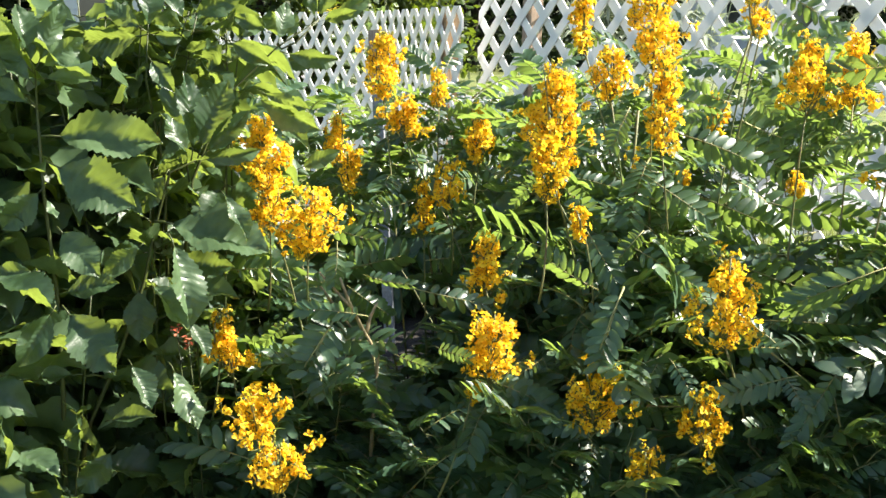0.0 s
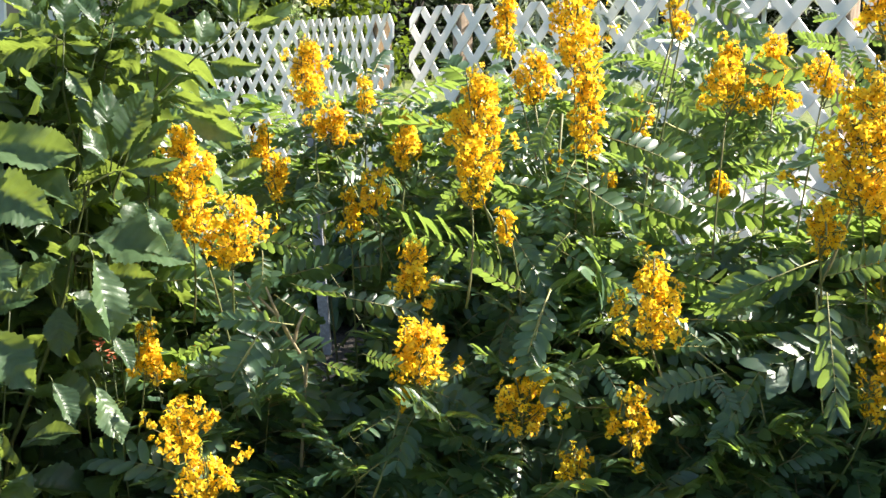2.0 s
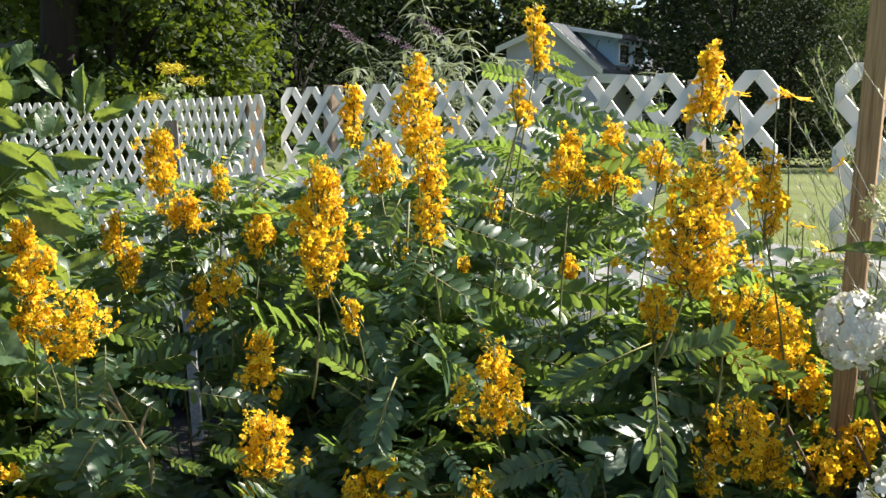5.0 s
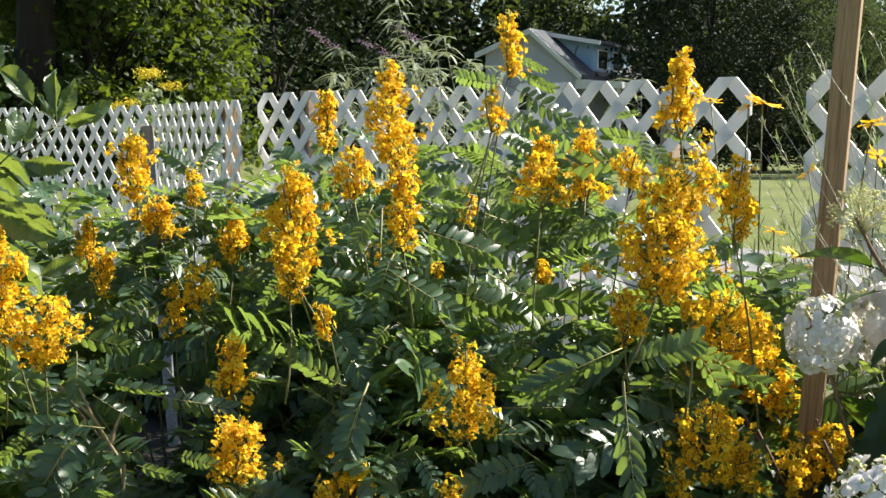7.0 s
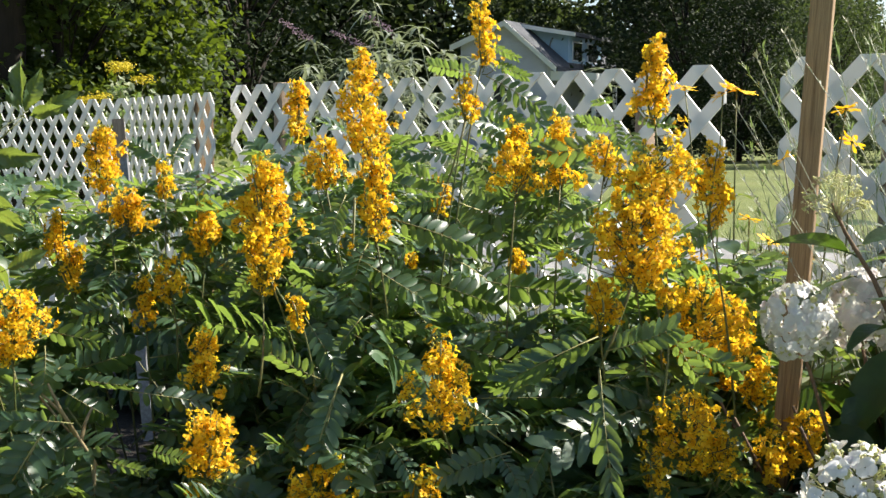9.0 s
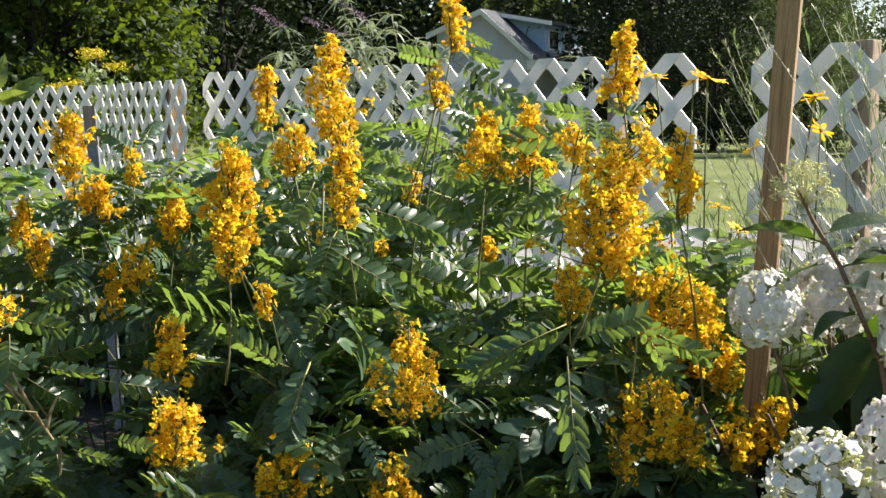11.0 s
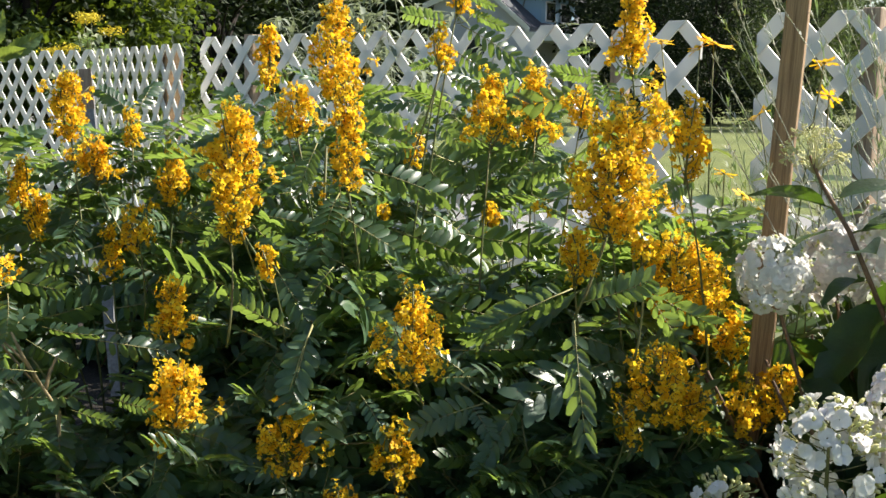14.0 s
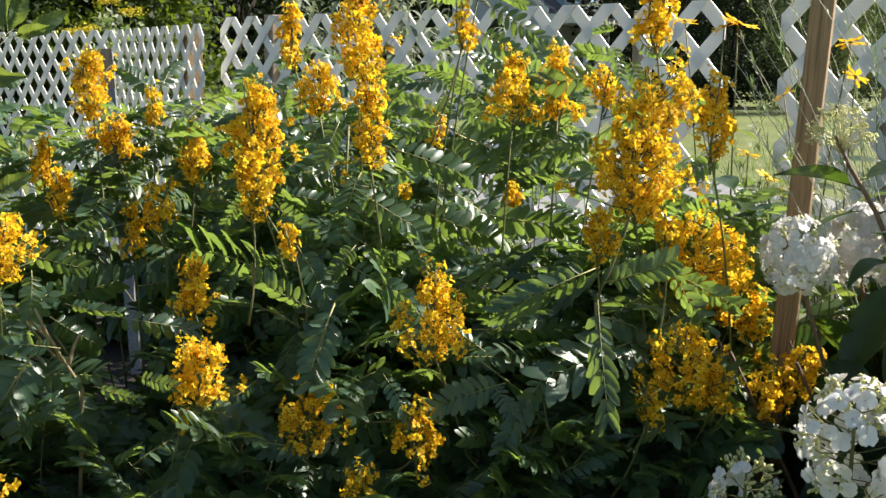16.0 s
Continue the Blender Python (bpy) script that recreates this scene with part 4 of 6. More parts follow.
set_leaf("s4", (2.572, -1.122, 1.275), (2.488, -1.156, 1.283), -0.3, 0.88)
set_leaf("s4", (2.581, -1.141, 1.210), (2.543, -1.185, 1.193), -0.4, 0.79)
set_leaf("s12", (2.626, -1.211, 1.092), (2.690, -1.138, 1.062), -0.3, 0.79)
set_leaf("s12", (2.650, -1.230, 1.099), (2.698, -1.220, 1.056), 0, 0.88)
set_leaf("s12", (2.579, -1.189, 1.065), (2.488, -1.248, 1.095), -0.2, 0.79)
set_leaf("s12", (2.624, -1.244, 1.053), (2.593, -1.310, 1.028), 0.06, 0.88)
set_leaf("s10", (2.968, -1.184, 1.174), (2.912, -1.218, 1.184), -0.5, 0.88)
set_leaf("s10", (2.983, -1.183, 1.172), (3.022, -1.199, 1.120), 0.09, 1.06)
set_leaf("s10", (2.967, -1.155, 1.186), (2.999, -1.088, 1.181), -0.5, 0.7)
set_leaf("s10", (2.937, -1.159, 1.219), (2.914, -1.185, 1.214), -0.4, 0.88)
set_leaf("s12", (2.892, -1.089, 1.149), (2.799, -1.196, 1.124), 0.0, 0.7)
set_leaf("s6", (3.055, -1.161, 1.146), (3.090, -1.120, 1.081), -0.3, 0.66)
set_leaf("s6", (3.122, -1.129, 1.026), (3.099, -1.187, 0.998), 0.12, 1.06)
set_leaf("s17", (2.973, -1.209, 1.192), (2.995, -1.214, 1.142), 0.03, 0.88)
set_leaf("s11", (2.578, -1.632, 0.840), (2.570, -1.671, 0.789), 0.18, 1.06)
set_leaf("s3", (2.622, -1.643, 0.959), (2.598, -1.670, 0.915), -0.2, 0.88)
set_leaf("s11", (2.568, -1.553, 0.947), (2.626, -1.486, 0.937), 0.18, 0.88)
set_leaf("s8", (2.992, -1.492, 0.756), (2.960, -1.529, 0.794), 0.36, 0.88)
set_leaf("s8", (3.047, -1.535, 0.731), (3.095, -1.541, 0.696), 0.42, 1.06)
set_leaf("s8", (3.060, -1.521, 0.731), (3.016, -1.602, 0.710), 0.3, 0.97)
set_leaf("s5", (3.082, -1.465, 0.741), (3.088, -1.549, 0.661), -0.05, 0.66)
set_leaf("s8", (2.771, -1.731, 0.709), (2.764, -1.784, 0.677), 0.36, 0.97)
set_leaf("s1", (2.366, -2.058, 0.793), (2.436, -1.977, 0.801), 0.3, 0.79)
set_leaf("s13", (2.279, -2.021, 0.714), (2.338, -1.954, 0.718), -0.5, 0.53)
set_leaf("s13", (2.503, -2.007, 0.742), (2.473, -2.041, 0.695), 0.36, 0.79)
twig("s9", M_DRYTWIG, 0.0021, (2.349, -1.895, 0.755), (2.383, -1.872, 0.711), (2.415, -1.850, 0.670), (2.433, -1.829, 0.633), (2.472, -1.784, 0.557))
twig("s9", M_RACHIS, 0.0013, (2.374, -1.850, 0.721), (2.402, -1.834, 0.683), (2.421, -1.813, 0.645))
twig("s9", M_DRYTWIG, 0.0010, (2.375, -1.895, 0.695), (2.409, -1.856, 0.670))
twig("s13", M_RACHIS, 0.0013, (2.544, -1.945, 0.757), (2.553, -1.980, 0.720), (2.561, -2.016, 0.678))
twig("s2", M_STEM, 0.0017, (2.239, -1.655, 0.964), (2.291, -1.642, 0.893), (2.334, -1.638, 0.854), (2.385, -1.641, 0.809), (2.415, -1.637, 0.773))
twig("s2", M_STEM, 0.0010, (2.340, -1.631, 0.904), (2.335, -1.637, 0.862))
twig("s4", M_STEM, 0.0020, (2.659, -1.478, 1.060), (2.664, -1.487, 0.969), (2.678, -1.502, 0.870), (2.686, -1.508, 0.797), (2.712, -1.509, 0.709))
twig("s12", M_STEM, 0.0018, (2.584, -1.153, 1.199), (2.572, -1.182, 1.095), (2.559, -1.213, 1.007), (2.549, -1.239, 0.940))
twig("s6", M_STEM, 0.0024, (3.079, -1.271, 0.983), (3.073, -1.292, 0.921), (3.073, -1.323, 0.865), (3.073, -1.353, 0.823))
twig("s5", M_RACHIS, 0.0015, (3.099, -1.384, 0.832), (3.122, -1.403, 0.762), (3.154, -1.427, 0.684))
twig("s8", M_RACHIS, 0.0012, (2.844, -1.647, 0.822), (2.850, -1.670, 0.789), (2.862, -1.701, 0.740))
twig("s8", M_RACHIS, 0.0011, (3.002, -1.511, 0.748), (3.035, -1.473, 0.710))
twig("s8", M_STEM, 0.0015, (3.061, -1.412, 0.743), (3.056, -1.448, 0.691), (3.057, -1.478, 0.640))
twig("s8", M_DRYTWIG, 0.0011, (2.893, -1.636, 0.658), (2.935, -1.588, 0.661))
twig("s3", M_STEM, 0.0017, (2.613, -1.622, 0.948), (2.653, -1.607, 0.892), (2.689, -1.596, 0.855), (2.706, -1.592, 0.812))
twig("s9", M_DRYTWIG, 0.0011, (2.541, -1.857, 0.540), (2.560, -1.835, 0.554))
twig("s9", M_RACHIS, 0.0010, (2.299, -1.937, 0.777), (2.226, -2.021, 0.753))
twig("s1", M_STEM, 0.0014, (2.418, -1.967, 0.830), (2.447, -1.904, 0.858))
twig("s6", M_RACHIS, 0.0010, (3.068, -1.329, 0.847), (3.106, -1.285, 0.882))


# ---- broad-leaved plant ----
LOBE_S = (0, 0.07, 0.16, 0.26, 0.36, 0.43, 0.50, 0.57, 0.64, 0.71, 0.80, 0.90, 1.0)
LOBES = ((0.05, 0.34, 0.66, 0.92, 1.0, 0.86, 0.74, 0.74, 0.70, 0.52, 0.34, 0.17, 0.01), (0.05, 0.40, 0.72, 0.88, 0.94, 0.90, 0.80, 0.72, 0.62, 0.50, 0.35, 0.18, 0.01))


def toothed_leaf(seed, length=0.13, width=0.095, n=36, half=3, droop=None):
    """A broad pointed leaf along x with a toothed edge, side lobes on some, sunken veins and quilted blade."""
    rng = np.random.default_rng(seed)
    s = np.linspace(0, 1, n + 1)
    w = width / 2 * np.interp(s, LOBE_S, LOBES[0 if seed % 3 else 1])
    tooth = 1 + 0.065 * np.where(np.arange(n + 1) % 2, 1, -1) * (s > 0.06)
    wave, ph, fold = rng.uniform(0.14, 0.42), rng.uniform(0, 6), rng.uniform(-0.1, 0.7)
    droop, curl = rng.uniform(0.1, 0.6) if droop is None else droop, rng.uniform(-0.35, 0.35)
    v = []
    for i in range(n + 1):
        for j in range(-half, half + 1):
            e = j / half
            y = e * w[i] * (tooth[i] if abs(j) == half else 1.0)
            z = fold * abs(y) - droop * length * s[i] ** 2 + wave * abs(y) * math.sin(10 * s[i] + ph + (1.5 if e > 0 else 0)) + curl * y * s[i]
            ribs = math.cos(2 * math.pi * (s[i] * 5.5 - abs(e) * 1.7))
            z -= 0.0055 * max(0, ribs) ** 2 * (1 - 0.6 * abs(e)) + 0.0036 * max(0, 1 - abs(e) * 3)
            z += 0.0005 * rng.normal() * (1 - abs(e)) + 0.35 * abs(e) ** 3 * width * (rng.uniform(-0.05, 0.05))
            v.append((s[i] * length + 0.18 * length * abs(e) * math.sin(math.pi * s[i]), y * math.cos(fold * 0.6), z))
    k = 2 * half + 1
    f = [(i * k + j, (i + 1) * k + j, (i + 1) * k + j + 1, i * k + j + 1) for i in range(n) for j in range(k - 1)]
    acc = Acc()
    acc.add(np.array(v) + (0.03, 0, 0), f)
    tube(acc, [(0, 0, -0.004), (0.015, 0, 0.0), (0.032, 0, -0.002)], (0.0022, 0.0018, 0.0014), 5, 1)
    return acc


BROAD = [toothed_leaf(i, 0.125 + 0.014 * (i % 4), 0.070 + 0.009 * (i % 3)).mesh("leaf", [M_BIGLEAF, M_REDSTEM]) for i in range(14)]
BROAD_FLAT = [toothed_leaf(80 + i, 0.15, 0.080 + 0.008 * (i % 3), droop=0.10 + 0.07 * (i % 4)).mesh("leaf", [M_BIGLEAF, M_REDSTEM]) for i in range(9)]


BROAD_LABEL = "tall leafy plant with broad toothed green leaves on reddish stems"
front_plant = thing("broad_leaved_plant", BROAD_LABEL, "leafy plant", (2.50, -2.36, 0.03), group="broad-leaved plants")
side_plant = thing("broad_leaved_plant", BROAD_LABEL, "leafy plant", (2.36, -2.12, 0.03), group="broad-leaved plants")


def set_broad(plant, base, tip, lit=0.0, wide=1.0):
    """One broad leaf from base to tip, turned as with set_leaf."""
    d = Vector(tip) - Vector(base)
    face = OPEN_SIDE - np.array(base)
    face = face / np.linalg.norm(face) + lit * SUNWARD
    SET[0] += 1
    OPEN_LEAVES.extend(np.array(base) * (1 - k) + np.array(tip) * k for k in (0.35, 0.8))
    k = d.length / 0.175
    part("leaf", BROAD_FLAT[SET[0] % len(BROAD_FLAT)], plant, Matrix.Translation(Vector(base) - plant.location) @ frame_to(d, face) @ Matrix.Diagonal((k, k * wide, k, 1)))


def set_stem(plant, radius, *pts):
    """One stem of a broad-leaved plant along pts."""
    acc = Acc()
    tube(acc, np.array(pts) - np.array(plant.location), np.linspace(radius * 1.1, radius * 0.3, len(pts)) if pts[0][2] < pts[-1][2] else np.linspace(radius * 0.3, radius * 1.1, len(pts)), 8)
    part("stem", acc.mesh("stem", [M_REDSTEM]), plant, label="reddish green stem")


set_broad(front_plant, (2.460, -2.362, 1.022), (2.548, -2.229, 1.022), 0.57, 0.94)
set_broad(front_plant, (2.485, -2.362, 0.990), (2.583, -2.281, 0.943), 0.00, 1.06)
set_broad(front_plant, (2.455, -2.367, 1.060), (2.408, -2.421, 1.099), 0.11, 0.88)
set_broad(front_plant, (2.444, -2.364, 1.090), (2.413, -2.400, 1.133), 0.46, 0.99)
set_broad(front_plant, (2.433, -2.362, 1.108), (2.398, -2.371, 1.198), 0.80, 0.88)
set_broad(front_plant, (2.434, -2.360, 1.108), (2.432, -2.318, 1.199), 0.80, 0.77)
set_broad(front_plant, (2.433, -2.362, 1.104), (2.382, -2.420, 1.189), -0.30, 0.99)
set_broad(front_plant, (2.436, -2.358, 1.108), (2.459, -2.302, 1.151), -0.50, 0.88)
set_broad(front_plant, (2.436, -2.358, 1.097), (2.468, -2.291, 1.105), 0.92, 0.88)
set_broad(front_plant, (2.588, -2.397, 0.861), (2.564, -2.455, 0.857), 0.69, 0.88)
set_broad(front_plant, (2.493, -2.354, 0.807), (2.546, -2.293, 0.832), 0.80, 0.88)
set_broad(front_plant, (2.490, -2.357, 0.805), (2.464, -2.387, 0.823), 0.69, 0.99)
set_broad(front_plant, (2.516, -2.358, 0.906), (2.582, -2.328, 0.857), 0.00, 1.14)
set_broad(front_plant, (2.495, -2.366, 0.957), (2.487, -2.421, 0.901), 0.00, 1.06)
set_broad(front_plant, (2.540, -2.376, 0.948), (2.572, -2.369, 0.928), 1.03, 0.88)
set_broad(front_plant, (2.535, -2.366, 0.802), (2.544, -2.417, 0.727), 0.00, 1.06)
set_broad(front_plant, (2.541, -2.360, 0.803), (2.617, -2.318, 0.733), 0.00, 1.06)
set_broad(side_plant, (2.467, -2.186, 0.970), (2.462, -2.237, 0.908), 0.92, 1.06)
set_broad(side_plant, (2.489, -2.221, 0.900), (2.455, -2.276, 0.942), 0.92, 0.88)
set_broad(side_plant, (2.492, -2.218, 0.902), (2.600, -2.094, 0.881), 0.86, 1.04)
set_broad(side_plant, (2.523, -2.167, 0.987), (2.556, -2.083, 0.999), -0.50, 0.66)
set_broad(side_plant, (2.510, -2.167, 0.986), (2.514, -2.162, 1.106), 0.80, 0.77)
set_broad(side_plant, (2.515, -2.161, 0.990), (2.525, -2.120, 1.098), -0.40, 0.88)
set_broad(side_plant, (2.456, -2.152, 0.983), (2.410, -2.175, 1.097), -0.45, 0.66)
set_broad(side_plant, (2.518, -2.157, 0.991), (2.544, -2.097, 1.056), -0.30, 0.77)
set_broad(side_plant, (2.458, -2.150, 0.980), (2.456, -2.183, 1.051), 0.80, 0.88)
set_broad(side_plant, (2.569, -2.221, 0.896), (2.638, -2.202, 0.790), 0.92, 1.04)
set_broad(side_plant, (2.558, -2.248, 0.831), (2.626, -2.216, 0.780), 0.92, 0.99)
set_broad(side_plant, (2.507, -2.246, 0.817), (2.539, -2.255, 0.742), 0.00, 1.06)
set_broad(side_plant, (2.527, -2.132, 0.946), (2.586, -2.110, 0.892), 0.80, 0.88)
set_broad(side_plant, (2.542, -2.343, 0.745), (2.579, -2.301, 0.719), 0.80, 0.97)
set_broad(side_plant, (2.570, -2.281, 0.726), (2.613, -2.262, 0.670), 0.92, 0.99)
set_broad(side_plant, (2.587, -2.230, 0.720), (2.637, -2.204, 0.640), 0.86, 0.99)
set_broad(side_plant, (2.491, -2.295, 0.616), (2.538, -2.241, 0.634), 0.92, 0.77)
set_broad(side_plant, (2.577, -2.303, 0.608), (2.575, -2.351, 0.547), 0.92, 0.99)
set_broad(side_plant, (2.534, -2.245, 0.878), (2.527, -2.299, 0.838), 0.00, 1.06)
set_broad(side_plant, (2.496, -2.198, 0.836), (2.556, -2.129, 0.841), 0.34, 0.99)
set_broad(side_plant, (2.533, -2.186, 0.767), (2.576, -2.167, 0.722), 0.92, 0.88)
set_broad(side_plant, (2.466, -2.248, 0.759), (2.434, -2.284, 0.729), 0.69, 0.88)
set_broad(side_plant, (2.569, -2.342, 0.636), (2.546, -2.369, 0.620), 0.80, 0.88)
set_broad(side_plant, (2.417, -2.198, 1.160), (2.325, -2.272, 1.143), -0.50, 0.88)
set_broad(side_plant, (2.415, -2.200, 1.165), (2.373, -2.247, 1.203), 0.00, 0.99)
set_broad(side_plant, (2.419, -2.196, 1.161), (2.430, -2.152, 1.154), -0.50, 1.06)
set_broad(side_plant, (2.417, -2.198, 1.161), (2.423, -2.191, 1.239), 0.57, 0.88)
set_broad(side_plant, (2.437, -2.205, 1.130), (2.480, -2.186, 1.088), 0.00, 1.06)
set_broad(side_plant, (2.415, -2.139, 1.187), (2.450, -2.068, 1.224), -0.40, 0.99)
set_broad(side_plant, (2.414, -2.139, 1.179), (2.370, -2.160, 1.232), 0.69, 0.88)
set_broad(side_plant, (2.431, -1.999, 1.139), (2.463, -1.917, 1.123), -0.60, 0.88)
set_broad(side_plant, (2.428, -2.002, 1.149), (2.423, -1.978, 1.214), 0.80, 0.99)
set_broad(side_plant, (2.437, -2.052, 1.077), (2.507, -1.972, 1.024), -0.45, 0.66)
set_broad(side_plant, (2.446, -2.042, 1.082), (2.494, -1.987, 1.055), -0.50, 0.66)
set_broad(side_plant, (2.414, -2.079, 1.156), (2.458, -2.028, 1.122), 0.00, 0.88)
set_broad(side_plant, (2.414, -2.079, 1.156), (2.389, -2.108, 1.110), 0.00, 0.97)
set_broad(side_plant, (2.439, -1.974, 0.959), (2.481, -1.926, 0.989), 0.06, 0.88)
set_broad(side_plant, (2.422, -2.009, 1.166), (2.384, -2.053, 1.192), 0.11, 0.88)
set_broad(side_plant, (2.295, -1.865, 1.181), (2.332, -1.792, 1.230), -0.5, 0.60)
set_broad(side_plant, (2.292, -1.869, 1.188), (2.256, -1.865, 1.288), -0.5, 0.60)
set_broad(side_plant, (2.289, -1.872, 1.188), (2.332, -1.853, 1.256), 0.6, 0.70)
set_broad(side_plant, (2.293, -1.868, 1.188), (2.359, -1.837, 1.206), 0.1, 0.60)
set_broad(side_plant, (2.291, -1.870, 1.188), (2.303, -1.902, 1.242), 0.6, 0.60)
set_broad(side_plant, (2.292, -1.899, 1.210), (2.232, -1.938, 1.291), 0.5, 0.90)
set_broad(side_plant, (2.301, -1.889, 1.181), (2.243, -1.955, 1.187), -0.4, 0.80)
set_broad(side_plant, (2.293, -1.929, 1.154), (2.307, -1.913, 1.199), 0.8, 0.90)
set_broad(side_plant, (2.288, -1.964, 1.119), (2.330, -1.871, 1.127), -0.4, 0.60)
set_broad(side_plant, (2.313, -1.966, 1.062), (2.380, -1.920, 1.019), -0.3, 0.90)
set_broad(side_plant, (2.327, -1.981, 1.041), (2.395, -1.933, 0.999), 0.6, 0.80)
set_stem(side_plant, 0.003, (2.292, -1.869, 1.190), (2.285, -1.907, 1.153), (2.256, -1.971, 1.119), (2.214, -2.050, 1.009), (2.193, -2.105, 0.754))
set_stem(front_plant, 0.004, (2.401, -2.353, 1.107), (2.412, -2.355, 1.057), (2.427, -2.353, 0.932), (2.437, -2.342, 0.796), (2.439, -2.339, 0.646), (2.438, -2.341, 0.385))
set_stem(side_plant, 0.0036, (2.482, -2.153, 0.983), (2.456, -2.182, 0.964), (2.450, -2.205, 0.878), (2.449, -2.221, 0.804), (2.446, -2.256, 0.705), (2.422, -2.298, 0.592), (2.417, -2.335, 0.419))
set_stem(side_plant, 0.003, (2.375, -2.184, 1.178), (2.361, -2.185, 1.095), (2.358, -2.159, 0.957), (2.340, -2.149, 0.684))
set_stem(side_plant, 0.0026, (2.377, -2.122, 1.196), (2.355, -2.147, 1.103), (2.335, -2.169, 0.955), (2.333, -2.172, 0.777))
set_stem(side_plant, 0.0026, (2.415, -1.911, 1.199), (2.389, -1.986, 1.145), (2.364, -2.060, 1.069), (2.357, -2.114, 0.938), (2.353, -2.134, 0.759))
set_stem(front_plant, 0.002, (2.413, -2.355, 1.056), (2.403, -2.365, 1.072), (2.377, -2.396, 1.087))

# openings between the stems, through which the post and the shade behind show
BLOOMS += [("", np.array(c), w, h) for c, w, h in (((1.848, -1.466, 0.598), 0.085, 0.42), ((2.342, -1.659, 0.684), 0.07, 0.06), ((2.418, -1.724, 0.583), 0.1, 0.05), ((2.616, -1.649, 0.724), 0.06, 0.05), ((3.203, -1.072, 0.56), 0.06, 0.24))]

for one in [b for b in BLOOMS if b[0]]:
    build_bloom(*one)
BLOOMS += [("", np.array(h[0]), h[1], h[2]) for h in HEADS]

# leafy stems without flowers, spread through the bed
fill_rng = np.random.default_rng(77)
for i in range(620):
    across, d = fill_rng.uniform(-0.46, 0.29), fill_rng.uniform(1.55, 2.12)
    high = 0.84 if across < -0.24 else (1.04 if across < 0.0 else 0.97)
    p = garden_place(across * d, d, high - 0.48 * fill_rng.uniform(0, 1) ** 0.8 - (0.10 if d < 1.7 else 0.0))
    room = [q for q in SHRUBS if LEAF_COUNT[q] < 226]
    if not room:
        break
    key = min(room, key=lambda q: (SHRUBS[q].location.x - p[0]) ** 2 + (SHRUBS[q].location.y - p[1]) ** 2)
    if clear_of_blooms(p, (0, 0, 1), 0.0):
        leafy_stem(key, p, fill_rng, 0.3, 0.038)


# taller, thinner stems towards the fence
BACK = ("s14", "s15", "s16", "s17")
for i in range(190):
    across, d = -0.44 + 0.46 * fill_rng.uniform() ** 1.2, fill_rng.uniform(1.85, 2.55)
    p = garden_place(across * d, d, fill_rng.uniform(0.86, 1.06 if across < -0.22 else 1.10))
    room = [q for q in SHRUBS if LEAF_COUNT[q] < (295 if q in BACK else 0)]
    if room and clear_of_blooms(p, (0, 0, 1), 0.0):
        leafy_stem(min(room, key=lambda q: (SHRUBS[q].location.x - p[0]) ** 2 + (SHRUBS[q].location.y - p[1]) ** 2), p, fill_rng, 0.80, 0.024)

for i in range(90):
    across, d = fill_rng.uniform(-0.40, -0.12), fill_rng.uniform(2.25, 2.75)
    p = garden_place(across * d, d, fill_rng.uniform(0.82, 1.06))
    room = [q for q in ("s18", "s19") if LEAF_COUNT[q] < 270]
    if room and clear_of_blooms(p, (0, 0, 1), 0.0):
        leafy_stem(min(room, key=lambda q: (SHRUBS[q].location.x - p[0]) ** 2 + (SHRUBS[q].location.y - p[1]) ** 2), p, fill_rng, 0.80, 0.026)

for i in range(110):
    across, d = fill_rng.uniform(-0.05, 0.125), fill_rng.uniform(2.00, 2.70)
    p = garden_place(across * d, d, fill_rng.uniform(0.90, 1.18))
    if LEAF_COUNT["s20"] < 420 and clear_of_blooms(p, (0, 0, 1), 0.0):
        leafy_stem("s20", p, fill_rng, 0.86, 0.022)

for key, far in FAR_LEAVES.items():
    tagged(part("foliage", far.mesh("foliage", [M_LEAF, M_RACHIS]), SHRUBS[key]), "", kind="stuff")

# a forked dry branch low in the front shrub
for way in (((2.52, -1.90, 0.20), (2.578, -1.901, 0.687), (2.558, -1.940, 0.763), (2.541, -1.983, 0.816)), ((2.566, -1.922, 0.727), (2.575, -1.95, 0.775), (2.579, -1.967, 0.813)),
            ((2.562, -1.914, 0.716), (2.55, -1.90, 0.74), (2.539, -1.883, 0.759))):
    acc = Acc()
    tube(acc, np.array(way) - np.array(SHRUBS["s9"].location), np.linspace(0.0036, 0.0018, len(way)), 6)
    part("branch", acc.mesh("branch", [M_DRYTWIG]), SHRUBS["s9"], label="bare pale brown branch")


